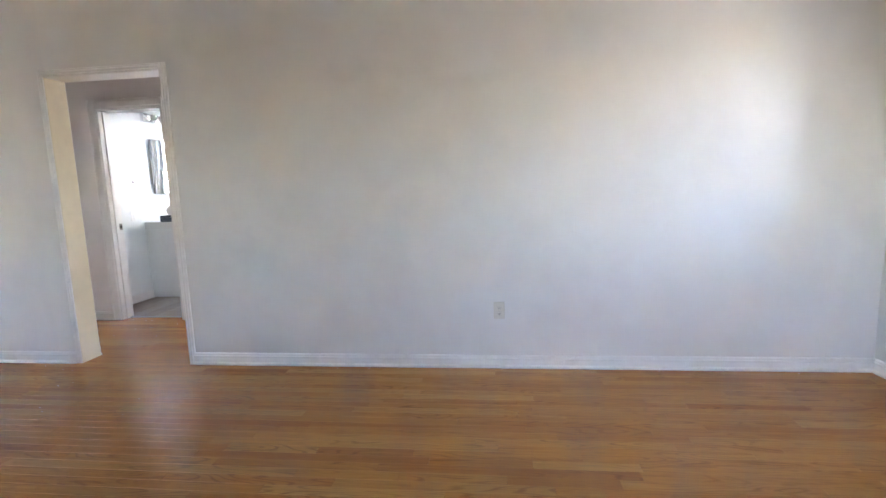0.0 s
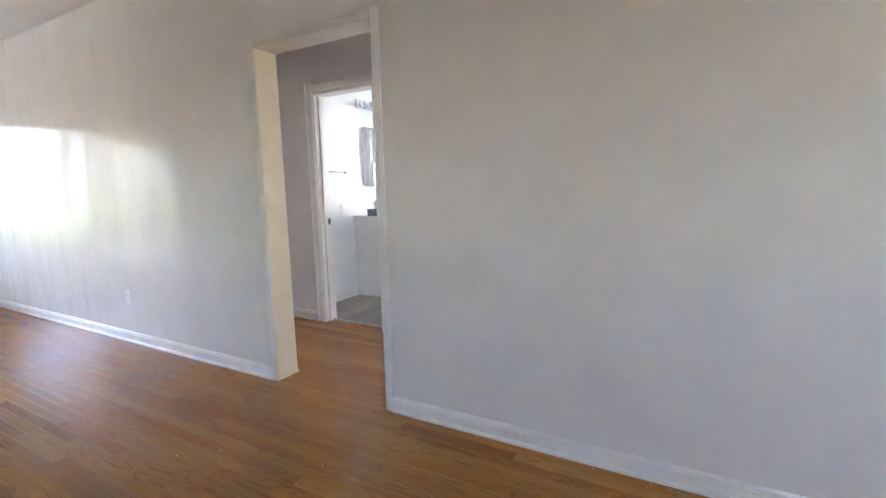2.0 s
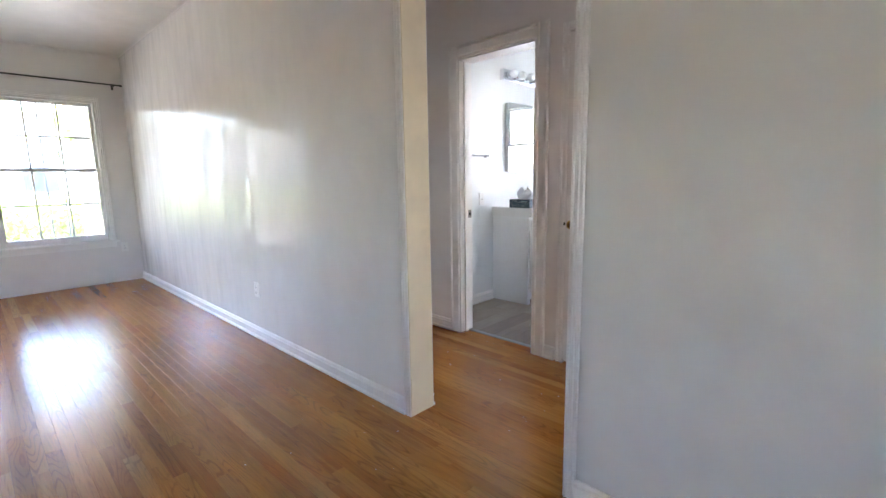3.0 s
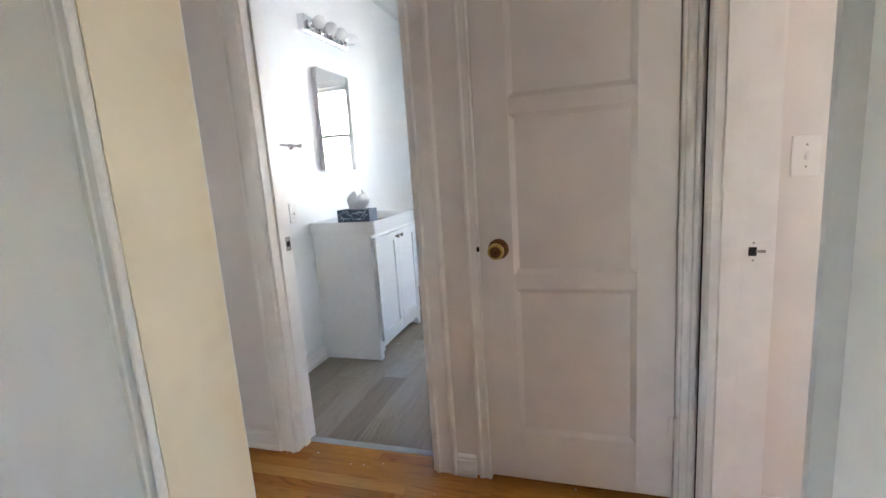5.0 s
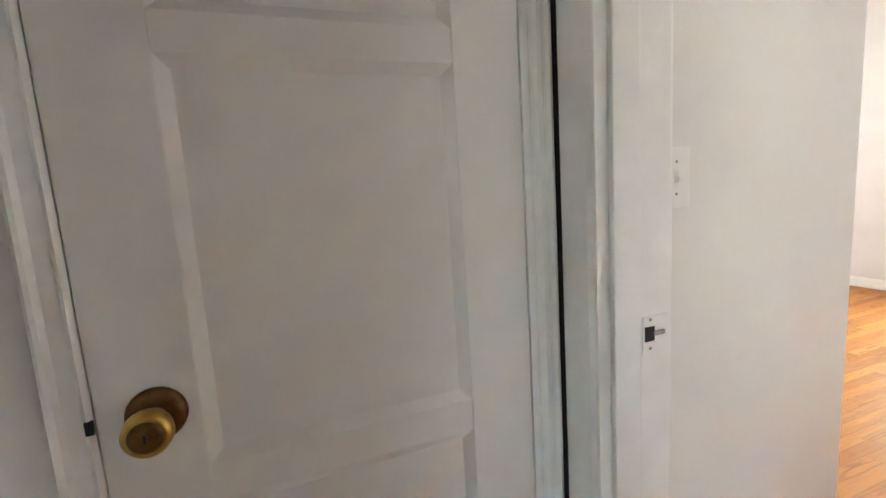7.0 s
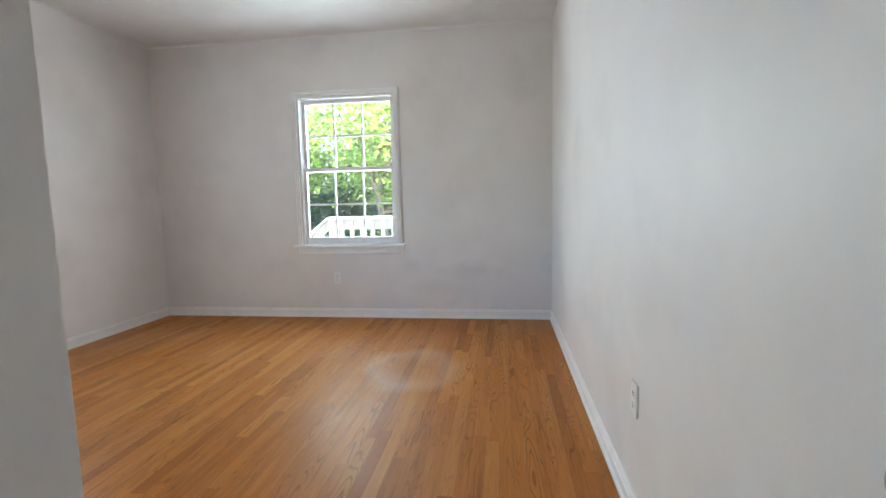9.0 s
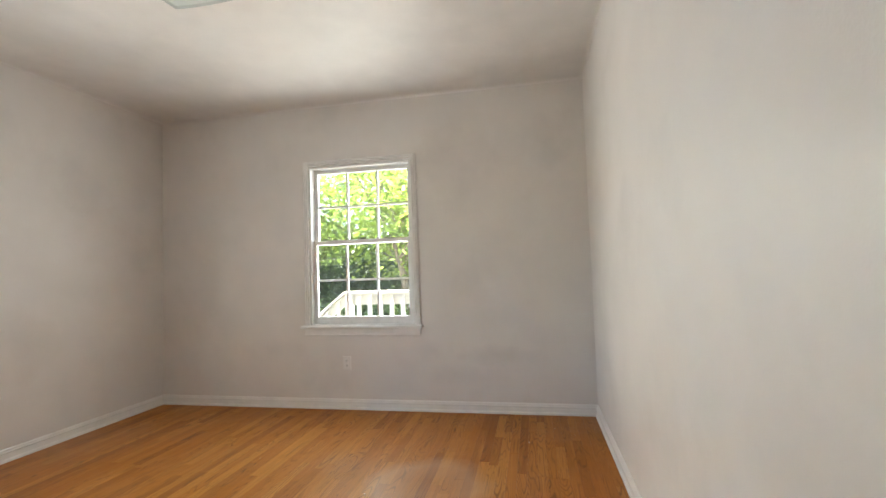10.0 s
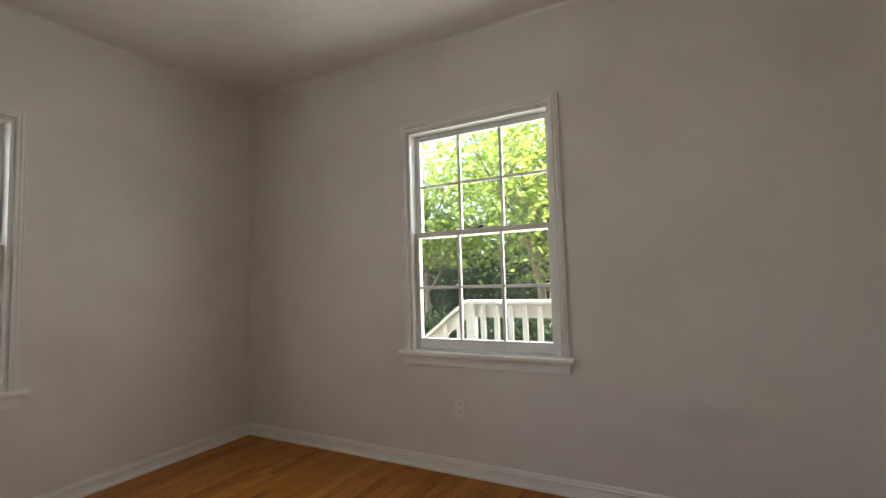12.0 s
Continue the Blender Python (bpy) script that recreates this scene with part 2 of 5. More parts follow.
WALL_HALL = material("hall_wall_paint", (0.85, 0.81, 0.79), 0.45, vary=0.03, grain=4.0, bump=0.0005, bump_scale=140, wave=0.003, stain=(0.6, 0.57, 0.54), stain_amount=0.2)
WALL_BATH = material("bath_wall_paint", (0.85, 0.86, 0.86), 0.4, vary=0.02, grain=4.0, bump=0.0004, bump_scale=140, wave=0.002)
CEIL = material("ceiling_paint", (0.83, 0.805, 0.78), 0.5, vary=0.03, grain=5.0, bump=0.0008, bump_scale=90, wave=0.008)
TRIM = material("trim_paint", (0.88, 0.86, 0.84), 0.32, vary=0.03, grain=12.0, bump=0.0004, bump_scale=45, stain=(0.62, 0.58, 0.54), stain_amount=0.15, stain_scale=7.0)
CREAM = material("cream_paint", (0.78, 0.71, 0.55), 0.35, vary=0.03, grain=9.0, bump=0.0004, bump_scale=40, stain=(0.6, 0.54, 0.42), stain_amount=0.3, stain_scale=6.0)
DOORWHITE = material("door_paint", (0.79, 0.755, 0.73), 0.36, vary=0.025, grain=9.0, bump=0.0005, bump_scale=35, stain=(0.62, 0.57, 0.53), stain_amount=0.2, stain_scale=5.0)
GREYTRIM = material("worn_grey_trim_paint", (0.74, 0.73, 0.72), 0.4, vary=0.04, grain=20.0, bump=0.0005, bump_scale=40)
OAK_TONES = [(0.39, 0.138, 0.021), (0.47, 0.182, 0.032), (0.42, 0.151, 0.025), (0.53, 0.229, 0.048), (0.32, 0.103, 0.017), (0.48, 0.187, 0.034)]
OAK_RED = [(0.42, 0.165, 0.03), (0.48, 0.205, 0.04), (0.44, 0.178, 0.033), (0.53, 0.25, 0.058), (0.35, 0.128, 0.023), (0.49, 0.21, 0.042)]
OAK = wood_material("oak_floor", OAK_RED, "X", 0.21, (0.1, 0.034, 0.01), 70.0, figure=0.42)
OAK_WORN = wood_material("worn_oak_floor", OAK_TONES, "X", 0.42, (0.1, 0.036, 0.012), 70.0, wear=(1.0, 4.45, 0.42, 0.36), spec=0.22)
OAK_UNDER = material("dark_subfloor", (0.05, 0.025, 0.012), 0.8)
VINYL = wood_material("grey_vinyl_plank", [(0.2, 0.155, 0.112), (0.31, 0.26, 0.2), (0.25, 0.195, 0.14), (0.35, 0.31, 0.25)], "Y", 0.35, (0.1, 0.08, 0.062), 16.0, stretch=0.12, figure=0.35)
BRASS = material("aged_brass", (0.5, 0.33, 0.1), 0.3, 1.0, vary=0.15, grain=60)
BRASS_DARK = material("tarnished_bronze", (0.16, 0.085, 0.035), 0.38, 1.0, vary=0.2, grain=80)
NICKEL = material("brushed_nickel", (0.5, 0.46, 0.41), 0.34, 1.0, vary=0.08, grain=150, bump=0.0002, bump_scale=400)
CHROME = material("chrome", (0.8, 0.8, 0.82), 0.07, 1.0, vary=0.02)
STEEL = material("dull_steel", (0.35, 0.33, 0.3), 0.4, 1.0, vary=0.1, grain=90)
BLACK = material("black_iron", (0.02, 0.018, 0.017), 0.45, 0.3, vary=0.1)
# near-black painted for the shade inside slots, keyholes and gaps, nothing is cut
HOLE_SHADE = material("painted_hole_shade", (0.015, 0.012, 0.01), 0.9)
IVORY = material("ivory_plastic", (0.72, 0.68, 0.6), 0.35, vary=0.02)
PLASTIC = material("white_plastic", (0.84, 0.825, 0.8), 0.35, vary=0.02)
CABINET = material("white_cabinet_paint", (0.82, 0.83, 0.83), 0.33, vary=0.015)
SINKTOP = material("white_cultured_marble", (0.85, 0.85, 0.84), 0.12, vary=0.01, coat=0.3)
MIRROR = material("mirror_silver", (0.9, 0.92, 0.92), 0.015, 1.0, vary=0.0)
GLASS = glass_material("window_glass", 0.001, 0.006)
GLASS_VEILED = glass_material("veiled_window_glass", 0.02, 0.07)
FROST = material("frosted_glass", (0.68, 0.74, 0.72), 0.22, vary=0.03, grain=40, coat=0.5)
BULB = material("opal_bulb_glass", (0.85, 0.85, 0.84), 0.12, vary=0.01)
WALNUT = material("dark_fan_blade_wood", (0.035, 0.022, 0.018), 0.6, vary=0.2, grain=40)
TISSUE = material("white_tissue_paper", (0.85, 0.85, 0.84), 0.9, vary=0.02)
BOXBLUE = material("navy_printed_card", (0.045, 0.075, 0.12), 0.5, vary=0.25, grain=90)
BOXPALE = material("pale_blue_print", (0.4, 0.47, 0.53), 0.5, vary=0.1, grain=60)
SASH = material("sash_paint", (0.84, 0.83, 0.81), 0.4, vary=0.04, grain=15.0, bump=0.0005, bump_scale=40, stain=(0.5, 0.47, 0.43), stain_amount=0.3, stain_scale=9.0)
DECKWHITE = material("weathered_white_timber", (0.6, 0.54, 0.47), 0.6, vary=0.08, grain=18, bump=0.001, bump_scale=50, stain=(0.45, 0.38, 0.3), stain_amount=0.5, stain_scale=4)
CONCRETE = material("pale_concrete", (0.5, 0.48, 0.44), 0.85, vary=0.1, grain=8, bump=0.003, bump_scale=25, stain=(0.33, 0.31, 0.28), stain_amount=0.5)
STUCCO = material("white_stucco", (0.78, 0.77, 0.74), 0.85, vary=0.05, grain=14, bump=0.004, bump_scale=40)
STUCCO_GREY = material("grey_stucco", (0.42, 0.43, 0.44), 0.85, vary=0.06, grain=14, bump=0.004, bump_scale=40)
BLUEPAINT = material("pale_blue_fence_paint", (0.35, 0.47, 0.68), 0.6, vary=0.06, grain=12)
DARKGLASS = material("dark_window_glass", (0.05, 0.065, 0.08), 0.08, vary=0.1)
BARK = material("grey_brown_bark", (0.16, 0.12, 0.085), 0.9, vary=0.25, grain=25, bump=0.01, bump_scale=18)
ROOF = material("grey_roof_felt", (0.2, 0.19, 0.18), 0.9, vary=0.1)
LEAF = leaf_material("broad_leaf", ((0.025, 0.055, 0.018), (0.22, 0.28, 0.07)), (0.44, 0.55, 0.09))
# darker copy of the leaf, the shade low in the yard put into colour
LEAF_SHADED = leaf_material("shaded_leaf", ((0.022, 0.042, 0.012), (0.05, 0.08, 0.02)), (0.08, 0.13, 0.02))
SOIL = material("dry_grass_and_soil", (0.12, 0.1, 0.06), 0.95, vary=0.2, grain=6, bump=0.02, bump_scale=12, stain=(0.07, 0.09, 0.03), stain_amount=0.7, stain_scale=0.8)


# ---- mesh tools ----
def add_box(bm, x0, x1, y0, y1, z0, z1):
    v = [bm.verts.new(p) for p in ((x0, y0, z0), (x1, y0, z0), (x1, y1, z0), (x0, y1, z0), (x0, y0, z1), (x1, y0, z1), (x1, y1, z1), (x0, y1, z1))]
    for f in ((0, 3, 2, 1), (4, 5, 6, 7), (0, 1, 5, 4), (1, 2, 6, 5), (2, 3, 7, 6), (3, 0, 4, 7)):
        bm.faces.new([v[i] for i in f])


def solid(*bounds, bevel=0.0, segments=2):
    bm = bmesh.new()
    for b in bounds:
        add_box(bm, *b)
    if bevel:
        bmesh.ops.bevel(bm, geom=bm.edges[:], offset=bevel, segments=segments, affect="EDGES", profile=0.6)
    return bm


def lathe(profile, m, n=24, smooth=True):
    """A turned body: (radius, height) pairs round the z axis of m."""
    bm = bmesh.new()
    rings = []
    for r, h in profile:
        rings.append([bm.verts.new(m @ Vector((r * math.cos(2 * math.pi * i / n), r * math.sin(2 * math.pi * i / n), h))) for i in range(n)])
    for a, b in zip(rings, rings[1:]):
        for i in range(n):
            f = bm.faces.new((a[i], a[(i + 1) % n], b[(i + 1) % n], b[i]))
            f.smooth = smooth
    bm.faces.new(rings[0][::-1])
    bm.faces.new(rings[-1])
    return bm


def sweep(profile, a, b, out, up):
    """A straight moulding from a to b: (outward, upward) pairs against the wall."""
    bm = bmesh.new()
    a, b, out, up = Vector(a), Vector(b), Vector(out), Vector(up)
    ends = [[bm.verts.new(p + out * d + up * h) for d, h in profile] for p in (a, b)]
    k = len(profile)
    for i in range(k):
        bm.faces.new((ends[0][i], ends[0][(i + 1) % k], ends[1][(i + 1) % k], ends[1][i]))
    bm.faces.new(ends[0][::-1])
    bm.faces.new(ends[1])
    bmesh.ops.recalc_face_normals(bm, faces=bm.faces)
    return bm


def mesh_of(name, bm, mat):
    me = bpy.data.meshes.new(name)
    bm.to_mesh(me)
    bm.free()
    me.materials.append(mat)
    return me


def part(name, bm, mat, parent=None, label=""):
    ob = new(name, mesh_of(name, bm, mat))
    if parent is not None:
        ob.parent = parent
        ob.matrix_parent_inverse = parent.matrix_world.inverted()
    return tagged(ob, label)


def thing(name, place, label, category, group="", kind=""):
    ob = new(name)
    ob.matrix_world = pose(*place)
    bpy.context.view_layer.update()
    return tagged(ob, label, category, group, kind)


def structure(name, bm, mat, label=""):
    return tagged(part(name, bm, mat), label, kind="structure")


# ---- plan ----
WALL_Y, BACK_Y = 3.27, 3.41          # the long wall, its two faces
LIV_W, LIV_E, LIV_S = -8.185, 2.155, -0.95
BED_E, BED_N = 2.315, 7.287
HALL_N, HALL_E, HALL_W = 4.385, -2.235, -4.75
SWITCH_Y, CORNER_X, DOOR_X = 4.356, -1.425, -2.10
BATH_W, BATH_N, BATH_E = -4.265, 7.5, -1.575
TOP = 2.66
OPEN_W, OPEN_E, HEAD = -3.17, -2.318, 2.03
BATHDOOR_W, BATHDOOR_E = -3.828, -3.172
CLOSET_W, CLOSET_E = -2.945, -2.316
BEDDOOR_S, BEDDOOR_N = 3.47, 4.28
WT = TOP + 0.12


def window_hole(axis, face, back, lo, hi, a, b, z0, z1):
    """A wall across one axis with one opening, as boxes."""
    out = []
    for u0, u1, w0, w1 in ((lo, a, -0.5, WT), (b, hi, -0.5, WT), (a, b, -0.5, z0), (a, b, z1, WT)):
        out.append((face, back, u0, u1, w0, w1) if axis == "X" else (u0, u1, face, back, w0, w1))
    return out


# openings of the windows in the walls: (low, high, bottom, top)
W_BED_E = (4.84, 5.786, 0.712, 2.112)
W_BED_N = (-0.1, 0.872, 0.655, 2.064)
W_LIV_W = (2.02, 2.98, 0.52, 2.12)
# south openings are added and unseen, only to brighten the living room
W_LIV_S, W_LIV_T = (0.95, 1.73, 0.95, 2.07), (-6.3, -5.4, 0.95, 2.07)
W_LIV_E = (2.16, 2.84, 1.05, 2.1)
# window of an unseen room, added so that light reaches the hall
W_ADDED_N = (-6.9, -5.8, 0.9, 2.0)
D_LIV_W = (0.98, 1.86, 0.0, 2.05)
W_BATH_A, W_BATH_B = (-3.42, -2.76, 1.08, 2.2), (-2.56, -1.9, 1.08, 2.2)

wall_pieces = [structure("wall_long_west", solid((LIV_W, OPEN_W, WALL_Y, BACK_Y, -0.1, WT)), WALL_GLOSS, "white glossy plaster wall reflecting the windows"),
               structure("wall_long_east", solid((OPEN_E, BED_E, WALL_Y, BACK_Y, -0.1, WT)), WALL, "white plaster wall with faint smudges"),
               structure("wall_long_head", solid((OPEN_W, OPEN_E, WALL_Y, BACK_Y, HEAD, WT)), WALL, "white plaster above the hall opening")]
# the bedroom and hall side is duller
for piece in wall_pieces:
    piece.data.materials.append(WALL_SATIN)
    for face in piece.data.polygons:
        if face.normal.y > 0.5:
            face.material_index = 1
structure("wall_living_east", solid(*window_hole("X", LIV_E, BED_E + 0.15, LIV_S, WALL_Y, W_LIV_E[0], W_LIV_E[1], W_LIV_E[2], W_LIV_E[3])), WALL, "white plaster wall beside the long wall")
structure("wall_living_south", solid(*window_hole("Y", LIV_S - 0.15, LIV_S, LIV_W - 0.15, -2.0, *W_LIV_T), *window_hole("Y", LIV_S - 0.15, LIV_S, -2.0, BED_E + 0.15, *W_LIV_S)), WALL, "white plaster wall with two unseen windows added for light")
ww = [(LIV_W - 0.15, LIV_W, LIV_S, D_LIV_W[0], -0.5, WT), (LIV_W - 0.15, LIV_W, D_LIV_W[0], D_LIV_W[1], D_LIV_W[3], WT), (LIV_W - 0.15, LIV_W, D_LIV_W[0], D_LIV_W[1], -0.5, -0.02),
      (LIV_W - 0.15, LIV_W, D_LIV_W[1], W_LIV_W[0], -0.5, WT), (LIV_W - 0.15, LIV_W, W_LIV_W[0], W_LIV_W[1], -0.5, W_LIV_W[2]), (LIV_W - 0.15, LIV_W, W_LIV_W[0], W_LIV_W[1], W_LIV_W[3], WT),
      (LIV_W - 0.15, LIV_W, W_LIV_W[1], BATH_N + 0.15, -0.5, WT)]
structure("wall_living_west", solid(*ww), WALL, "white plaster wall with a window and a glazed door")
structure("wall_hall_north", solid((HALL_W, BATHDOOR_W, HALL_N, HALL_N + 0.12, -0.1, WT), (BATHDOOR_E, CLOSET_W - 0.012, HALL_N, HALL_N + 0.12, -0.1, WT),
                                   (CLOSET_E + 0.008, HALL_E, HALL_N, HALL_N + 0.12, -0.1, WT), (BATHDOOR_W, BATHDOOR_E, HALL_N, HALL_N + 0.12, HEAD, WT), (CLOSET_W - 0.012, CLOSET_E + 0.008, HALL_N, HALL_N + 0.12, HEAD, WT)), WALL_HALL, "white painted hall wall with two doorways")
# the west doorway is added: it lets light in from an invented room
structure("wall_hall_west", solid((HALL_W - 0.12, HALL_W, BACK_Y, 3.5, -0.1, WT), (HALL_W - 0.12, HALL_W, 4.31, HALL_N + 0.12, -0.1, WT), (HALL_W - 0.12, HALL_W, 3.5, 4.31, HEAD, WT)), WALL_HALL, "white painted hall end wall with a doorway added for light")
structure("wall_added_room", solid(*window_hole("Y", BATH_N, BATH_N + 0.15, LIV_W, BATH_W - 0.12, *W_ADDED_N)), WALL_SATIN, "white plaster wall of an unseen room added to light the hall")
structure("wall_bedroom_west", solid((HALL_E, DOOR_X, BACK_Y, BEDDOOR_S, -0.1, WT), (HALL_E, DOOR_X, BEDDOOR_N, HALL_N + 0.12, -0.1, WT), (HALL_E, DOOR_X, BEDDOOR_S, BEDDOOR_N, HEAD, WT)), WALL_HALL, "white painted wall with the bedroom doorway")
structure("wall_closet", solid((DOOR_X, CORNER_X, SWITCH_Y, SWITCH_Y + 0.12, -0.1, WT), (CORNER_X - 0.12, CORNER_X, SWITCH_Y + 0.12, BED_N + 0.15, -0.1, WT)), WALL_SATIN, "white plaster closet wall with a worn outer corner")
structure("wall_bedroom_east", solid(*window_hole("X", BED_E, BED_E + 0.15, WALL_Y, BED_N + 0.15, *W_BED_E)), WALL_SATIN, "white plaster bedroom wall with grey smudges below the window")
structure("wall_bedroom_north", solid(*window_hole("Y", BED_N, BED_N + 0.15, CORNER_X, BED_E, *W_BED_N)), WALL_SATIN, "white plaster bedroom wall with a window")
structure("wall_bath_west", solid((BATH_W - 0.12, BATH_W, HALL_N + 0.12, BATH_N + 0.15, -0.1, WT)), WALL_BATH, "white painted bathroom wall")
wb = [(BATH_W, W_BATH_A[0], BATH_N, BATH_N + 0.15, -0.5, WT), (W_BATH_A[1], W_BATH_B[0], BATH_N, BATH_N + 0.15, -0.5, WT), (W_BATH_B[1], BATH_E, BATH_N, BATH_N + 0.15, -0.5, WT)]
for w in (W_BATH_A, W_BATH_B):
    wb += [(w[0], w[1], BATH_N, BATH_N + 0.15, -0.5, w[2]), (w[0], w[1], BATH_N, BATH_N + 0.15, w[3], WT)]
structure("wall_bath_north", solid(*wb), WALL_BATH, "white painted bathroom wall with two windows")
structure("wall_bath_east", solid((CLOSET_W - 0.15, BATH_E + 0.03, 5.2, 5.3, -0.1, WT), (CLOSET_W - 0.15, CLOSET_W - 0.03, HALL_N + 0.12, 5.2, -0.1, WT)), WALL_BATH, "white painted bathroom wall round the closet")
# south eave drawn far out, unseen, to block sun from the added windows
structure("roof", solid((LIV_W - 0.6, BED_E + 0.6, LIV_S - 2.0, BATH_N + 0.6, WT, WT + 0.18)), ROOF, "grey roof felt")


def ceiling(name, x0, x1, y0, y1, mat=CEIL, r=0.02):
    """A plaster ceiling that curves down into the walls."""
    bm = bmesh.new()
    rings = []
    for i in range(7):
        a = i / 6 * math.pi / 2
        d, z = r * (1 - math.cos(a)), TOP - r + r * math.sin(a)
        rings.append([bm.verts.new(p) for p in ((x0 + d, y0 + d, z), (x1 - d, y0 + d, z), (x1 - d, y1 - d, z), (x0 + d, y1 - d, z))])
    for p, q in zip(rings, rings[1:]):
        for i in range(4):
            f = bm.faces.new((p[i], q[i], q[(i + 1) % 4], p[(i + 1) % 4]))
            f.smooth = True
    bm.faces.new(rings[-1][::-1])
    return structure(name, bm, mat, "white plaster ceiling coved into the walls")


ceiling("ceiling_living", LIV_W, LIV_E, LIV_S, WALL_Y)
ceiling("ceiling_hall", HALL_W, HALL_E, BACK_Y, HALL_N, CEIL, 0.03)
ceiling("ceiling_bedroom", CORNER_X, BED_E, BACK_Y, BED_N)
ceiling("ceiling_entry", DOOR_X, CORNER_X, BACK_Y, SWITCH_Y, CEIL, 0.004)
ceiling("ceiling_added_room", LIV_W, HALL_W - 0.12, BACK_Y, BATH_N)
ceiling("ceiling_added_corner", HALL_W - 0.12, BATH_W - 0.12, HALL_N + 0.12, BATH_N, CEIL, 0.02)
ceiling("ceiling_bath", BATH_W, BATH_E, HALL_N + 0.12, BATH_N, WALL_BATH, 0.03)

# ---- skirtings, casings, jambs ----
BASE = [(0, 0), (0.022, 0), (0.022, 0.012), (0.014, 0.022), (0.013, 0.055), (0.017, 0.06), (0.017, 0.066), (0.012, 0.07), (0.012, 0.078), (0.006, 0.086), (0, 0.086)]
NORTH, SOUTH, EAST, WEST, UP = (0, 1, 0), (0, -1, 0), (1, 0, 0), (-1, 0, 0), (0, 0, 1)
for a, b, out in (((LIV_W, WALL_Y), (OPEN_W - 0.042, WALL_Y), SOUTH), ((OPEN_E + 0.042, WALL_Y), (LIV_E, WALL_Y), SOUTH), ((LIV_E, LIV_S), (LIV_E, WALL_Y - 0.022), WEST),
                  ((LIV_W, LIV_S), (LIV_E, LIV_S), NORTH), ((HALL_W, HALL_N), (BATHDOOR_W - 0.09, HALL_N), SOUTH), ((BATHDOOR_E + 0.09, HALL_N), (CLOSET_W - 0.06, HALL_N), SOUTH),
                  ((HALL_W, BACK_Y), (OPEN_W, BACK_Y), NORTH), ((DOOR_X + 0.02, BACK_Y), (BED_E - 0.022, BACK_Y), NORTH), ((BED_E, BACK_Y), (BED_E, BED_N), WEST), ((CORNER_X, BED_N), (BED_E - 0.022, BED_N), SOUTH),
                  ((CORNER_X, SWITCH_Y), (CORNER_X, BED_N - 0.022), EAST), ((DOOR_X, SWITCH_Y), (CORNER_X, SWITCH_Y), SOUTH), ((BATH_W, HALL_N + 0.12), (BATH_W, 5.35), EAST)):
    structure("baseboard", sweep(BASE, (*a, 0), (*b, 0), out, UP), TRIM, "white painted baseboard with scuffs")

RIDGED = [(0, 0), (0.012, 0), (0.016, 0.004), (0.016, 0.008), (0.011, 0.012), (0.011, 0.016), (0.017, 0.021), (0.017, 0.027), (0.011, 0.031), (0.011, 0.035), (0.015, 0.039), (0.012, 0.044), (0, 0.044)]
FLAT = [(0, 0), (0.013, 0), (0.02, 0.007), (0.02, 0.016), (0.014, 0.022), (0.014, 0.066), (0.022, 0.073), (0.022, 0.082), (0.016, 0.088), (0, 0.088)]


def casing(name, profile, width, lo, hi, head, fixed, axis, out, mat, sill=0.0, label=""):
    """Two uprights and a head round an opening on one face of a wall."""
    side = Vector((1, 0, 0)) if axis == "X" else Vector((0, 1, 0))

    def at(u, z):
        return (u, fixed, z) if axis == "X" else (fixed, u, z)
    structure(name, sweep(profile, at(lo, sill), at(lo, head + width), out, tuple(-side)), mat, label)
    structure(name, sweep(profile, at(hi, sill), at(hi, head + width), out, tuple(side)), mat, label)
    structure(name, sweep(profile, at(lo, head), at(hi, head), out, UP), mat, label)


casing("opening_casing", RIDGED, 0.044, OPEN_W, OPEN_E, HEAD, WALL_Y, "X", SOUTH, TRIM, label="narrow ridged white casing")
casing("opening_casing", RIDGED, 0.044, OPEN_W, OPEN_E - 0.03, HEAD, BACK_Y, "X", NORTH, GREYTRIM, label="narrow ridged grey-white casing")
structure("jamb_opening", solid((OPEN_W, OPEN_W + 0.004, WALL_Y - 0.008, BACK_Y + 0.006, 0, HEAD), bevel=0.001), CREAM, "cream painted jamb lining")
structure("jamb_opening", solid((OPEN_E - 0.004, OPEN_E, WALL_Y - 0.008, BACK_Y + 0.006, 0, HEAD), bevel=0.001), TRIM, "white painted jamb lining")
structure("jamb_opening", solid((OPEN_W + 0.004, OPEN_E - 0.004, WALL_Y - 0.008, BACK_Y + 0.006, HEAD - 0.004, HEAD), bevel=0.001), TRIM, "white painted head lining")
casing("bath_casing", FLAT, 0.088, BATHDOOR_W, BATHDOOR_E, HEAD, HALL_N, "X", SOUTH, TRIM, label="moulded white door casing")
for x0, x1 in ((BATHDOOR_W, BATHDOOR_W + 0.012), (BATHDOOR_E - 0.012, BATHDOOR_E)):
    structure("jamb_bath", solid((x0, x1, HALL_N - 0.01, HALL_N + 0.13, 0, HEAD), bevel=0.002), TRIM, "white painted door jamb")
    s = 0.012 if x0 == BATHDOOR_W else -0.012
    structure("stop_bath", solid((min(x0, x0 + s) + (0.012 if s > 0 else 0.012), max(x1, x1 + s) - (0.0 if s > 0 else 0.012), HALL_N + 0.035, HALL_N + 0.07, 0, HEAD - 0.012), bevel=0.002), TRIM, "white painted door stop")
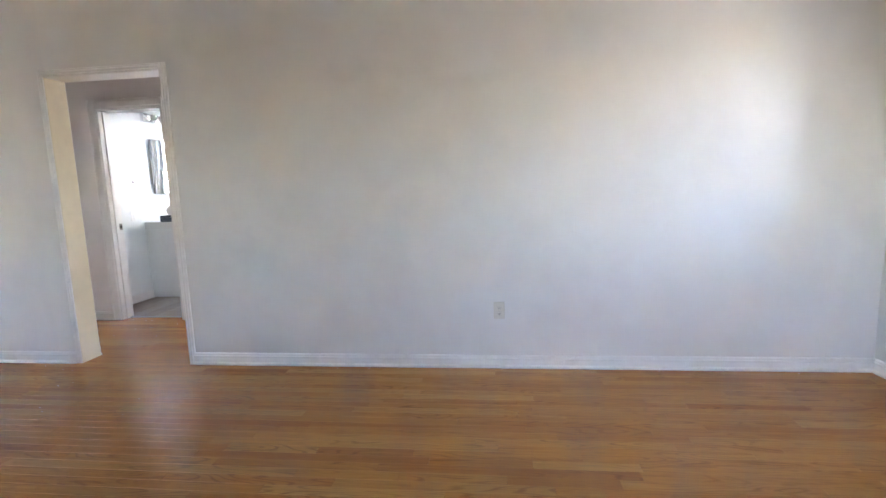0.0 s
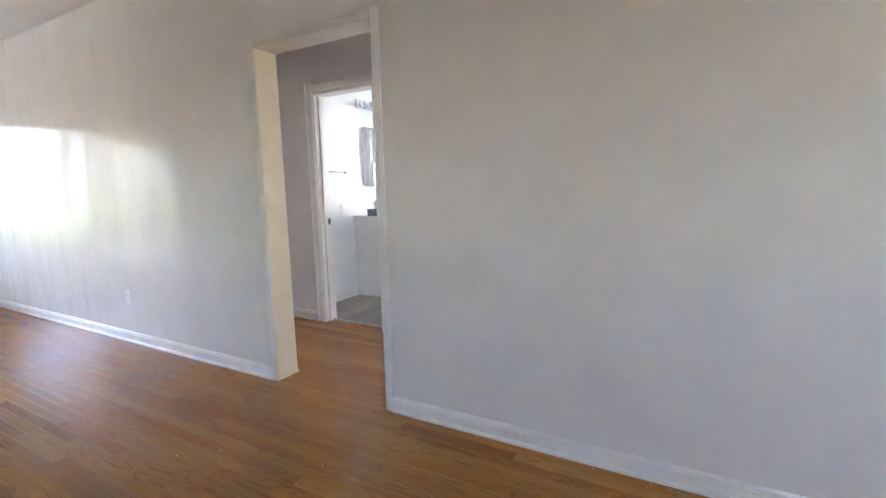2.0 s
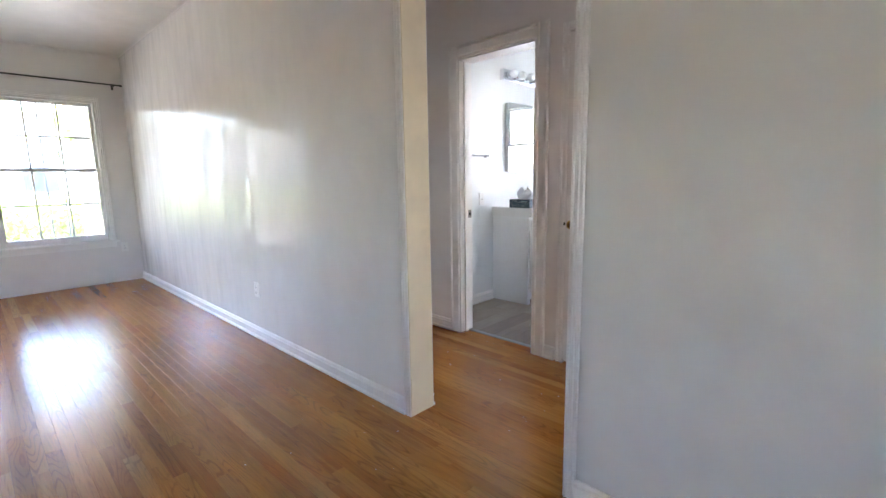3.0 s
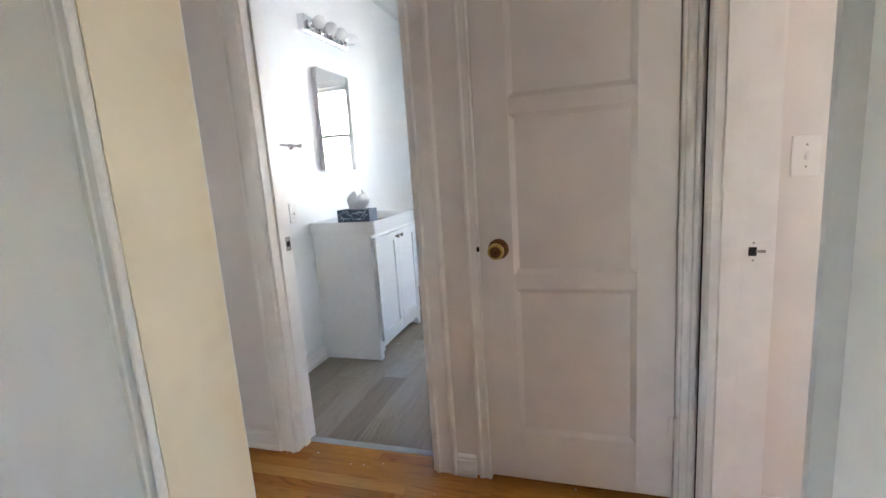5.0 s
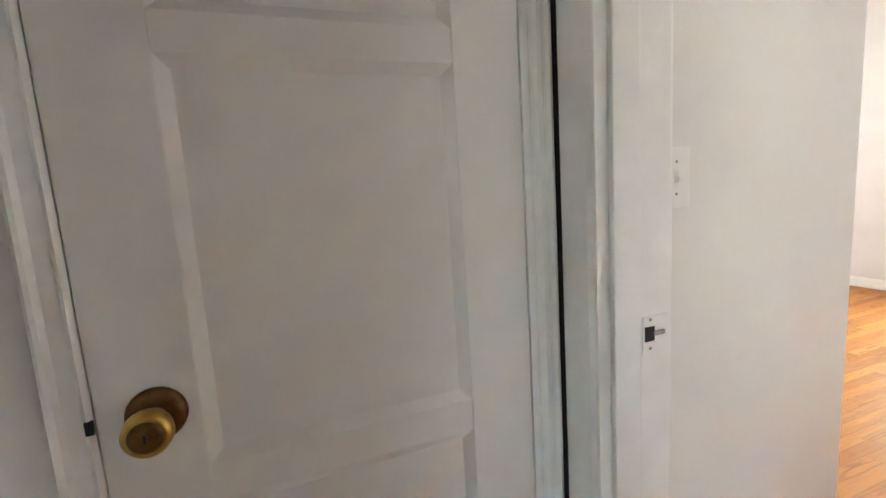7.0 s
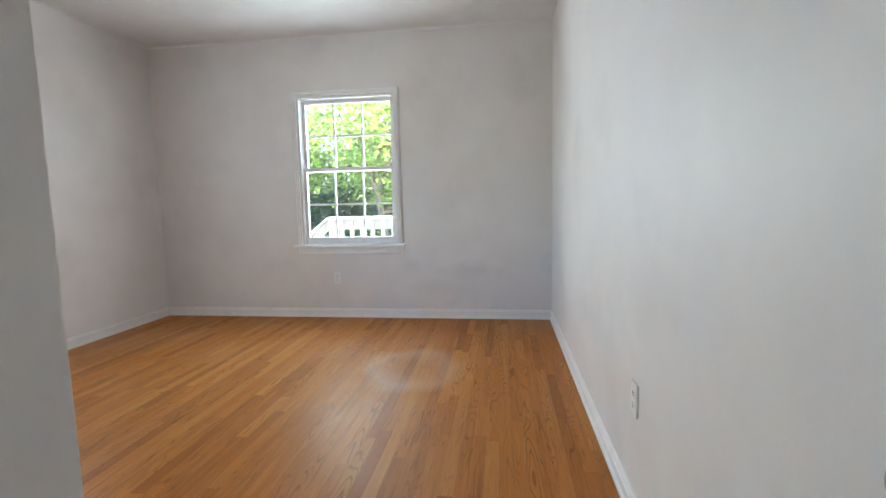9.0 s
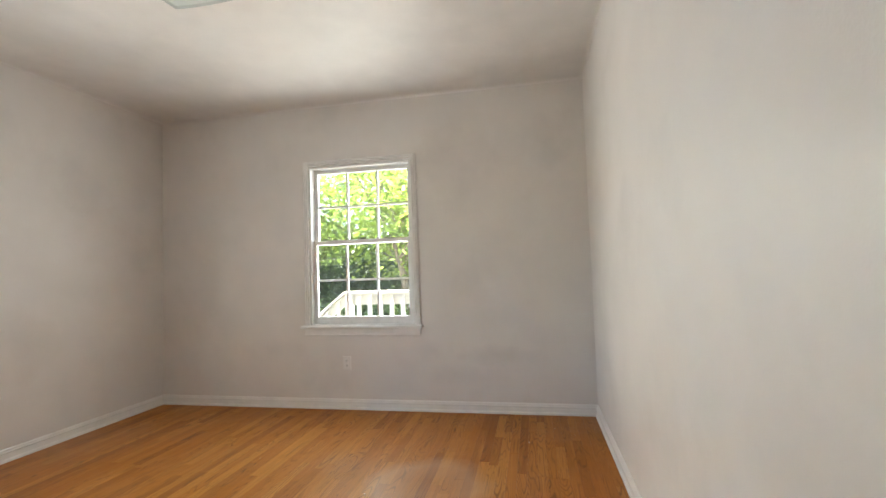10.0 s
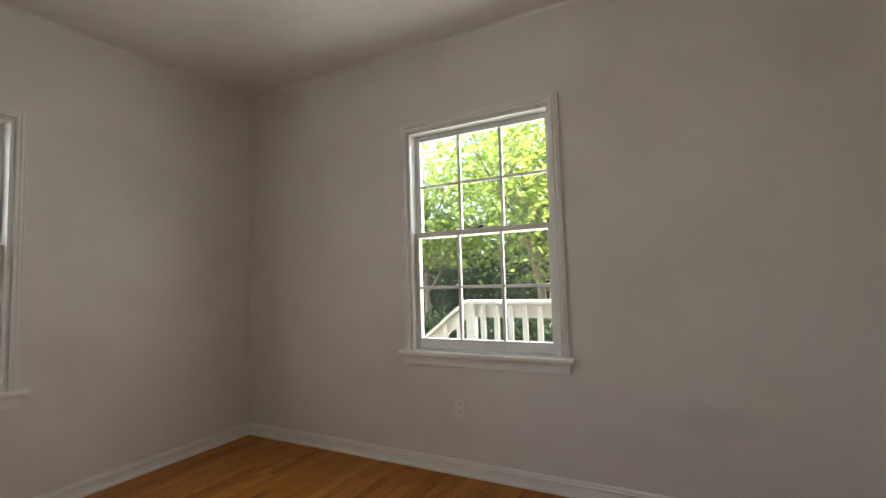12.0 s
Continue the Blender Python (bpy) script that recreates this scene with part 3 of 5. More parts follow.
structure("jamb_bath", solid((BATHDOOR_W + 0.012, BATHDOOR_E - 0.012, HALL_N - 0.01, HALL_N + 0.13, HEAD - 0.012, HEAD), bevel=0.002), TRIM, "white painted door head")
NARROW = [(0, 0), (0.012, 0), (0.018, 0.006), (0.012, 0.012), (0.012, 0.03), (0.018, 0.036), (0.018, 0.042), (0.012, 0.048), (0, 0.048)]
structure("closet_casing", sweep(NARROW, (CLOSET_W - 0.0015, HALL_N, 0), (CLOSET_W - 0.0015, HALL_N, HEAD + 0.048), SOUTH, WEST), TRIM, "moulded white closet casing")
structure("closet_casing", sweep(RIDGED, (CLOSET_E + 0.004, HALL_N, 0), (CLOSET_E + 0.004, HALL_N, HEAD + 0.044), SOUTH, (1.36, 0, 0)), TRIM, "fluted grey-white closet casing")
structure("closet_casing", sweep(NARROW, (CLOSET_W - 0.006, HALL_N, HEAD), (CLOSET_E + 0.006, HALL_N, HEAD), SOUTH, UP), TRIM, "moulded white closet head casing")
structure("stop_closet", solid((CLOSET_W - 0.011, CLOSET_W + 0.012, 4.4055, 4.43, 0, HEAD - 0.003)), TRIM, "white painted door stop")
structure("stop_closet", solid((CLOSET_E - 0.012, CLOSET_E + 0.007, 4.4055, 4.43, 0, HEAD - 0.003)), TRIM, "white painted door stop")
# solid strip, its black stands in for the deep shade of a gap
structure("gap_shade_strip", solid((-2.2457, -2.2445, 4.368, 4.3845, 0, HEAD)), HOLE_SHADE, "black strip coloured as the shade of the gap beside the casing")
# the bedroom doorway: casing on the hall side, jamb, stop, bedroom casing
structure("bedroom_casing", sweep([(0, 0), (0.012, 0), (0.018, 0.008), (0.018, 0.05), (0.01, 0.06), (0.01, 0.084), (0, 0.084)], (HALL_E, BEDDOOR_N + 0.004, 0), (HALL_E, BEDDOOR_N + 0.004, HEAD + 0.06), WEST, NORTH), TRIM, "grey-white door casing")
structure("bedroom_casing", sweep([(0, 0), (0.012, 0), (0.018, 0.008), (0.018, 0.04), (0.01, 0.05), (0, 0.05)], (HALL_E, BEDDOOR_S - 0.004, 0), (HALL_E, BEDDOOR_S - 0.004, HEAD + 0.06), WEST, SOUTH), TRIM, "white door casing")
structure("jamb_bedroom", solid((HALL_E - 0.012, DOOR_X + 0.008, BEDDOOR_N - 0.002, BEDDOOR_N + 0.014, 0, HEAD), bevel=0.002), TRIM, "white painted door jamb")
structure("jamb_bedroom", solid((HALL_E - 0.012, DOOR_X + 0.008, BEDDOOR_S - 0.014, BEDDOOR_S + 0.002, 0, HEAD), bevel=0.002), TRIM, "white painted hinge jamb")
structure("jamb_bedroom", solid((HALL_E - 0.012, DOOR_X + 0.008, BEDDOOR_S + 0.002, BEDDOOR_N - 0.002, HEAD - 0.014, HEAD), bevel=0.002), TRIM, "white painted door head")
structure("stop_bedroom", solid((HALL_E + 0.012, -2.168, BEDDOOR_N - 0.014, BEDDOOR_N - 0.002, 0, HEAD - 0.014), bevel=0.003), TRIM, "white painted door stop")
structure("bedroom_bead", solid((DOOR_X - 0.002, DOOR_X + 0.016, BEDDOOR_N + 0.002, SWITCH_Y - 0.002, 0, HEAD + 0.05), bevel=0.004), TRIM, "white painted casing bead")


# ---- windows ----
def sash_window(name, place, turn, w, h, rows, cols, lock, label, glass=GLASS, apron=True, deep=0.13):
    """A double-hung window in an opening w by h: x across, y outwards, z up from the stool."""
    win = thing(name, (0, 0, 0), label, "window", kind="structure")
    inner = []

    def put(nm, bm, mat, parent=win, lab=""):
        ob = part(nm, bm, mat, parent, lab)
        inner.append(ob)
        return ob
    put("window_frame", solid((0, 0.022, 0.0, deep, 0, h), (w - 0.022, w, 0.0, deep, 0, h), (0.022, w - 0.022, 0.0, deep, h - 0.022, h), (0.022, w - 0.022, 0.0, deep + 0.03, -0.02, 0.004), bevel=0.002), SASH)
    for u, d in ((0, -1), (w, 1)):
        put("casing", sweep(RIDGED, (u, 0, -0.005), (u, 0, h + 0.044), SOUTH, (d, 0, 0)), TRIM)
    put("casing", sweep(RIDGED, (0, 0, h), (w, 0, h), SOUTH, UP), TRIM)
    put("window_sill", solid((-0.074, w + 0.074, -0.05, 0.03, -0.026, -0.001), bevel=0.008, segments=3), TRIM)
    if apron:
        put("apron", solid((-0.045, w + 0.045, -0.014, -0.001, -0.085, -0.028), (-0.045, w + 0.045, -0.019, -0.014, -0.085, -0.076), bevel=0.002), TRIM)
    gw, mid = w - 0.044, h * 0.515
    for nm, z0, z1, y0 in (("lower_sash", 0.006, mid + 0.018, 0.035), ("upper_sash", mid - 0.018, h - 0.024, 0.075)):
        low = 0.064 if nm == "lower_sash" else 0.034
        high = 0.034 if nm == "lower_sash" else 0.032
        x0, x1, st = 0.023, 0.021 + gw, 0.031
        s = put(nm, solid((x0, x0 + st, y0, y0 + 0.035, z0, z1), (x1 - st, x1, y0, y0 + 0.035, z0, z1), (x0 + st, x1 - st, y0, y0 + 0.035, z0, z0 + low), (x0 + st, x1 - st, y0, y0 + 0.035, z1 - high, z1), bevel=0.003), SASH)
        gx0, gx1, gz0, gz1 = x0 + st, x1 - st, z0 + low, z1 - high
        for c in range(1, cols):
            u = gx0 + (gx1 - gx0) * c / cols
            put("muntin", solid((u - 0.009, u + 0.009, y0 + 0.006, y0 + 0.029, gz0, gz1), bevel=0.004), SASH, s)
        for r in range(1, rows):
            v = gz0 + (gz1 - gz0) * r / rows
            put("muntin", solid((gx0, gx1, y0 + 0.008, y0 + 0.027, v - 0.009, v + 0.009), bevel=0.004), SASH, s)
        for c in range(cols):
            for r in range(rows):
                a0, a1 = gx0 + (gx1 - gx0) * c / cols, gx0 + (gx1 - gx0) * (c + 1) / cols
                b0, b1 = gz0 + (gz1 - gz0) * r / rows, gz0 + (gz1 - gz0) * (r + 1) / rows
                g = put("pane", solid((a0 + 0.003, a1 - 0.003, y0 + 0.016, y0 + 0.019, b0 + 0.003, b1 - 0.003)), glass, s)
                g.visible_shadow = False
    if lock:
        lk = put("sash_lock", solid((w / 2 - 0.035, w / 2 + 0.03, 0.04, 0.065, mid + 0.018, mid + 0.024), (w / 2 - 0.006, w / 2 + 0.045, 0.044, 0.058, mid + 0.024, mid + 0.034), bevel=0.002), BLACK, win, "small dark metal sash lock")
    win.matrix_world = Matrix.Translation(place) @ Matrix.Rotation(radians(turn), 4, "Z")
    return win


def open_w(o):
    return o[1] - o[0], o[3] - o[2]


sash_window("window_1", (BED_E, W_BED_E[1], W_BED_E[2]), -90, *open_w(W_BED_E), 2, 3, True, "white twelve-light double-hung window with a sill")
sash_window("window_2", (W_BED_N[0], BED_N, W_BED_N[2]), 0, *open_w(W_BED_N), 2, 3, True, "white twelve-light double-hung window facing a bright yard")
sash_window("window_3", (LIV_W, W_LIV_W[0], W_LIV_W[2]), 90, *open_w(W_LIV_W), 2, 3, False, "white twelve-light double-hung window below a curtain rod", GLASS_VEILED)
sash_window("window_4", (LIV_E, W_LIV_E[1], W_LIV_E[2]), -90, *open_w(W_LIV_E), 2, 3, False, "white double-hung window in the end wall", deep=0.2)
# unseen south windows, put in as a light source for the long wall
for n_, o in (("added_window_1", W_LIV_S), ("added_window_2", W_LIV_T)):
    sash_window(n_, (o[1], LIV_S, o[2]), 180, *open_w(o), 2, 3, False, "unseen double-hung window added to light the living room")
sash_window("added_window_3", (W_ADDED_N[0], BATH_N, W_ADDED_N[2]), 0, *open_w(W_ADDED_N), 2, 3, False, "wide white double-hung window of the unseen added room")
sash_window("window_5", (W_BATH_A[0], BATH_N, W_BATH_A[2]), 0, *open_w(W_BATH_A), 1, 1, False, "plain white double-hung bathroom window")
sash_window("window_6", (W_BATH_B[0], BATH_N, W_BATH_B[2]), 0, *open_w(W_BATH_B), 1, 1, False, "plain white double-hung bathroom window")

# the glazed door beside the living room window
gd = thing("door_3", (LIV_W - 0.06, D_LIV_W[0], 0), "white glazed door with small panes, closed", "door", kind="structure")
w = D_LIV_W[1] - D_LIV_W[0]
X = LIV_W - 0.07
part("door_frame", solid((X - 0.03, X + 0.085, D_LIV_W[0], D_LIV_W[0] + 0.03, -0.02, D_LIV_W[3]), (X - 0.03, X + 0.085, D_LIV_W[1] - 0.03, D_LIV_W[1], -0.02, D_LIV_W[3]), (X - 0.03, X + 0.085, D_LIV_W[0] + 0.03, D_LIV_W[1] - 0.03, D_LIV_W[3] - 0.03, D_LIV_W[3]), bevel=0.003), TRIM, gd)
y0, y1 = D_LIV_W[0] + 0.033, D_LIV_W[1] - 0.033
leaf = part("door_leaf", solid((X, X + 0.04, y0, y0 + 0.1, 0.008, 2.015), (X, X + 0.04, y1 - 0.1, y1, 0.008, 2.015), (X, X + 0.04, y0 + 0.1, y1 - 0.1, 0.008, 0.24), (X, X + 0.04, y0 + 0.1, y1 - 0.1, 1.9, 2.015), bevel=0.003), TRIM, gd)
for r in range(1, 5):
    z = 0.24 + 1.66 * r / 5
    part("muntin", solid((X + 0.008, X + 0.032, y0 + 0.1, y1 - 0.1, z - 0.01, z + 0.01), bevel=0.003), TRIM, leaf)
part("muntin", solid((X + 0.006, X + 0.034, (y0 + y1) / 2 - 0.01, (y0 + y1) / 2 + 0.01, 0.24, 1.9), bevel=0.003), TRIM, leaf)
for r in range(5):
    for a0, a1 in ((y0 + 0.1, (y0 + y1) / 2 - 0.01), ((y0 + y1) / 2 + 0.01, y1 - 0.1)):
        g = part("pane", solid((X + 0.018, X + 0.021, a0, a1, 0.25 + 1.66 * r / 5, 0.23 + 1.66 * (r + 1) / 5)), GLASS, leaf)
        g.visible_shadow = False
casing("door_casing", RIDGED, 0.044, D_LIV_W[0], D_LIV_W[1], D_LIV_W[3], LIV_W, "Y", EAST, TRIM, label="narrow ridged white casing")


# ---- doors ----
def turned(nm, profile, x, y, z, way, mat, parent, label="", n=24):
    m = Matrix.Translation((x, y, z)) @ Vector(way).to_track_quat("Z", "Y").to_matrix().to_4x4()
    return part(nm, lathe(profile, m, n), mat, parent, label)


def bevel_panel(x0, x1, z0, z1, y, depth, rim):
    """A sunk door panel with a sloping border, facing -y."""
    bm = bmesh.new()
    o = [bm.verts.new(p) for p in ((x0, y + 0.001, z0), (x1, y + 0.001, z0), (x1, y + 0.001, z1), (x0, y + 0.001, z1))]
    i = [bm.verts.new(p) for p in ((x0 + rim, y + depth, z0 + rim), (x1 - rim, y + depth, z0 + rim), (x1 - rim, y + depth, z1 - rim), (x0 + rim, y + depth, z1 - rim))]
    b = [bm.verts.new(p) for p in ((x0, y + 0.03, z0), (x1, y + 0.03, z0), (x1, y + 0.03, z1), (x0, y + 0.03, z1))]
    for k in range(4):
        j = (k + 1) % 4
        bm.faces.new((o[k], o[j], i[j], i[k]))
        bm.faces.new((o[j], o[k], b[k], b[j]))
    bm.faces.new(i)
    bm.faces.new(b[::-1])
    return bm


cd = thing("door_1", (CLOSET_W, 4.37, 0), "closed white three-panel closet door with a brass knob", "door", kind="structure")
F, B = 4.37, 4.404
zs = ((0.212, 0.762), (0.816, 1.354), (1.404, 1.925))
px0, px1 = -2.826, -2.433
part("stile", solid((CLOSET_W, px0, F, B, 0.022, 2.018), bevel=0.003), DOORWHITE, cd)
part("stile", solid((px1, CLOSET_E, F, B, 0.022, 2.018), bevel=0.003), DOORWHITE, cd)
for a, b in ((0.022, zs[0][0]), (zs[0][1], zs[1][0]), (zs[1][1], zs[2][0]), (zs[2][1], 2.018)):
    part("rail", solid((px0, px1, F + 0.0006, B, a, b)), DOORWHITE, cd)
for a, b in zs:
    part("panel", bevel_panel(px0, px1, a, b, F, 0.011, 0.017), DOORWHITE, cd)
knob = turned("door_knob", [(0.014, -0.001), (0.014, 0.03), (0.018, 0.035), (0.026, 0.042), (0.028, 0.05), (0.027, 0.062), (0.022, 0.066), (0.019, 0.066)], -2.878, F, 0.905, SOUTH, BRASS, cd, "worn brass door knob")
turned("rosette", [(0.036, -0.001), (0.036, 0.004), (0.033, 0.009), (0.022, 0.012), (0.016, 0.013)], -2.878, F, 0.905, SOUTH, BRASS_DARK, knob, "tarnished round rose")
turned("knob_face", [(0.0195, 0.064), (0.019, 0.067), (0.012, 0.0685), (0.006, 0.069)], -2.878, F, 0.905, SOUTH, BRASS_DARK, knob, "tarnished keyhole face")
part("keyhole", solid((-2.8795, -2.8765, F - 0.0705, F - 0.068, 0.9, 0.91)), HOLE_SHADE, knob)
part("latch_plate", solid((CLOSET_W - 0.0105, CLOSET_W - 0.002, F - 0.004, F + 0.012, 0.895, 0.913), bevel=0.001), BLACK, cd, "small dark latch in the gap")
for z in (0.285, 1.75):
    part("hinge", solid((CLOSET_E - 0.002, CLOSET_E + 0.007, F - 0.012, F - 0.001, z - 0.042, z + 0.042), (CLOSET_E - 0.018, CLOSET_E - 0.002, F - 0.004, F - 0.0005, z - 0.04, z + 0.04), bevel=0.002), DOORWHITE, cd, "painted-over butt hinge")

bd = thing("door_2", (DOOR_X, 3.47, 0), "open flush white bedroom door swung back against the wall", "door", kind="structure")
part("door_leaf", solid((DOOR_X + 0.012, -1.44, 3.426, 3.46, 0.012, 2.015), bevel=0.002), DOORWHITE, bd)
kb = turned("door_knob", [(0.015, -0.001), (0.015, 0.02), (0.024, 0.026), (0.028, 0.036), (0.027, 0.056), (0.0245, 0.073), (0.0225, 0.077), (0.021, 0.075), (0.012, 0.066), (0.007, 0.064)], -1.5, 3.46, 0.86, NORTH, NICKEL, bd, "brushed nickel knob with a dished keyhole face")
turned("rosette", [(0.032, -0.001), (0.032, 0.004), (0.028, 0.01), (0.016, 0.012)], -1.5, 3.46, 0.86, NORTH, NICKEL, kb)
turned("lock_cylinder", [(0.0075, 0.062), (0.0075, 0.068), (0.006, 0.069)], -1.5, 3.46, 0.86, NORTH, STEEL, kb)
part("keyhole", solid((-1.5015, -1.4985, 3.528, 3.5298, 0.856, 0.864)), HOLE_SHADE, kb)
for z in (0.25, 1.0, 1.78):
    part("hinge", solid((DOOR_X + 0.002, DOOR_X + 0.014, 3.46, 3.47, z - 0.042, z + 0.042), bevel=0.002), STEEL, bd)

# strike plates
sp = thing("strike_plate", (-2.135, BEDDOOR_N, 0.903), "painted strike plate with a bare steel lip on the jamb", "strike plate")
part("plate", solid((-2.155, -2.098, BEDDOOR_N - 0.0045, BEDDOOR_N - 0.0022, 0.872, 0.934), bevel=0.0008), TRIM, sp)
part("recess", solid((-2.152, -2.132, BEDDOOR_N - 0.0062, BEDDOOR_N - 0.0042, 0.891, 0.916)), HOLE_SHADE, sp)
part("lip", solid((-2.134, -2.111, BEDDOOR_N - 0.009, BEDDOOR_N - 0.005, 0.9, 0.908), bevel=0.001), STEEL, sp)
for z in (0.878, 0.928):
    turned("screw", [(0.003, 0), (0.003, 0.001)], -2.14, BEDDOOR_N - 0.004, z, SOUTH, STEEL, sp, n=10)
sp = thing("strike_plate", (BATHDOOR_W + 0.012, HALL_N + 0.1, 0.92), "small steel strike plate on the bathroom jamb", "strike plate")
part("plate", solid((BATHDOOR_W + 0.0115, BATHDOOR_W + 0.014, HALL_N + 0.082, HALL_N + 0.118, 0.89, 0.95), bevel=0.0008), STEEL, sp)
part("recess", solid((BATHDOOR_W + 0.0135, BATHDOOR_W + 0.0155, HALL_N + 0.09, HALL_N + 0.11, 0.908, 0.932)), HOLE_SHADE, sp)


# ---- switches and outlets ----
def wall_plate(name, kind, place, turn, mat, label):
    """A cover plate 70 by 114 mm against a wall; it faces -y before turning."""
    ob = thing(name, (0, 0, 0), label, "outlet" if kind == "outlet" else "light switch", "outlets" if kind == "outlet" else "switches")
    part("cover_plate", solid((-0.035, 0.035, -0.0065, 0.0, -0.057, 0.057), bevel=0.0028), mat, ob)
    if kind == "outlet":
        for dz in (0.02, -0.02):
            part("socket_face", solid((-0.0165, 0.0165, -0.0082, -0.006, dz - 0.0135, dz + 0.0135), bevel=0.0012), mat, ob)
            part("slot", solid((-0.0078, -0.0052, -0.0088, -0.0078, dz - 0.003, dz + 0.006)), HOLE_SHADE, ob)
            part("slot", solid((0.0052, 0.0078, -0.0088, -0.0078, dz - 0.003, dz + 0.005)), HOLE_SHADE, ob)
            part("slot", solid((-0.0025, 0.0025, -0.0088, -0.0078, dz - 0.0105, dz - 0.006)), HOLE_SHADE, ob)
    else:
        # raised strip, its grey stands in for slight shade in the slot
        part("toggle_slot", solid((-0.0055, 0.0055, -0.0072, -0.006, -0.0125, 0.0125)), GREYTRIM, ob)
        part("toggle", solid((-0.004, 0.004, -0.017, -0.004, -0.009, 0.002), bevel=0.0015), mat, ob)
        for dz in (0.03, -0.03):
            turned("screw", [(0.003, 0), (0.0028, 0.001)], 0, -0.0062, dz, SOUTH, STEEL, ob, n=10)
    ob.matrix_world = Matrix.Translation(place) @ Matrix.Rotation(radians(turn), 4, "Z")
    return ob


wall_plate("outlet", "outlet", (-0.113, WALL_Y - 0.0005, 0.39), 0, IVORY, "ivory duplex outlet low on the long wall")
wall_plate("outlet", "outlet", (-4.895, WALL_Y - 0.0005, 0.382), 0, PLASTIC, "white duplex outlet low on the glossy wall")
wall_plate("outlet", "outlet", (LIV_W + 0.0005, 3.1, 0.42), 90, PLASTIC, "white duplex outlet beside the living room window")
wall_plate("outlet", "outlet", (BED_E - 0.0005, 5.453, 0.39), -90, PLASTIC, "white duplex outlet below the bedroom window")
wall_plate("outlet", "outlet", (-0.33, BACK_Y + 0.0005, 0.42), 180, PLASTIC, "white duplex outlet on the bare bedroom wall")
wall_plate("outlet", "outlet", (0.368, BED_N - 0.0005, 0.308), 0, IVORY, "ivory duplex outlet near the bedroom corner")
wall_plate("light_switch", "switch", (-2.0, SWITCH_Y - 0.0005, 1.159), 0, PLASTIC, "white toggle switch on the closet wall")
wall_plate("light_switch", "switch", (BATH_W + 0.0005, 5.18, 0.995), 90, PLASTIC, "white toggle switch beside the vanity")

# ---- living room: fan and curtain rod ----
fx, fy = -5.985, 1.53
fan = thing("ceiling_fan", (fx, fy, TOP), "dark-bladed ceiling fan at rest", "ceiling fan")
part("canopy", lathe([(0.07, 0), (0.07, -0.03), (0.03, -0.06), (0.012, -0.065)], Matrix.Translation((fx, fy, TOP)), 24), BLACK, fan)
part("downrod", lathe([(0.012, -0.06), (0.012, -0.18)], Matrix.Translation((fx, fy, TOP)), 12), BLACK, fan)
part("motor_housing", lathe([(0.03, -0.17), (0.1, -0.19), (0.115, -0.23), (0.11, -0.29), (0.06, -0.32), (0.02, -0.325)], Matrix.Translation((fx, fy, TOP)), 28), BLACK, fan)
for k in range(4):
    a = radians(55 + 90 * k)
    bm = bmesh.new()
    outline = [(0.2, -0.045), (0.3, -0.06), (0.55, -0.068), (0.62, -0.062), (0.65, -0.04), (0.66, 0), (0.65, 0.04), (0.62, 0.062), (0.55, 0.068), (0.3, 0.06), (0.2, 0.045)]
    lo = [bm.verts.new((r, s, -0.272 + 0.16 * s)) for r, s in outline]
    hi = [bm.verts.new((r, s, -0.264 + 0.16 * s)) for r, s in outline]
    bm.faces.new(lo[::-1])
    bm.faces.new(hi)
    for i in range(len(lo)):
        j = (i + 1) % len(lo)
        bm.faces.new((lo[i], lo[j], hi[j], hi[i]))
    bm.transform(Matrix.Translation((fx, fy, TOP)) @ Matrix.Rotation(a, 4, "Z"))
    blade = part("blade", bm, WALNUT, fan)
    arm = solid((0.09, 0.26, -0.018, 0.018, -0.262, -0.256), bevel=0.002)
    arm.transform(Matrix.Translation((fx, fy, TOP)) @ Matrix.Rotation(a, 4, "Z"))
    part("blade_bracket", arm, BLACK, blade)

rod = thing("curtain_rod", (LIV_W, 2.5, 2.3), "thin black curtain rod above the window and door", "curtain rod")
RX, RZ = LIV_W + 0.075, 2.315
part("rod", lathe([(0.008, 0), (0.008, 2.62)], Matrix.Translation((RX, 0.62, RZ)) @ Matrix.Rotation(radians(-90), 4, "X"), 14), BLACK, rod)
for y in (0.62, 3.24):
    part("end_cap", lathe([(0.011, -0.012), (0.012, 0), (0.011, 0.012)], Matrix.Translation((RX, y, RZ)) @ Matrix.Rotation(radians(-90), 4, "X"), 14), BLACK, rod)
for y in (0.75, 1.97, 3.17):
    part("bracket", solid((LIV_W + 0.001, LIV_W + 0.006, y - 0.01, y + 0.01, RZ - 0.045, RZ + 0.015), (LIV_W + 0.006, RX + 0.012, y - 0.005, y + 0.005, RZ - 0.02, RZ - 0.009), (RX + 0.008, RX + 0.013, y - 0.005, y + 0.005, RZ - 0.02, RZ + 0.004)), BLACK, rod)

# ---- bathroom ----
VX0, VX1, VY0, VY1 = BATH_W + 0.002, -3.853, 5.355, 6.115
van = thing("vanity", (BATH_W, VY0, 0), "white two-door bathroom vanity cabinet on grey planks", "vanity")
part("cabinet_body", solid((VX0, VX1 - 0.02, VY0 + 0.003, VY0 + 0.019, 0, 0.828), (VX0, VX1 - 0.02, VY1 - 0.019, VY1 - 0.003, 0, 0.828), (VX0 + 0.01, VX1 - 0.03, VY0 + 0.019, VY1 - 0.019, 0.1, 0.116), (VX0, VX0 + 0.01, VY0 + 0.019, VY1 - 0.019, 0.0, 0.828), bevel=0.001), CABINET, van)
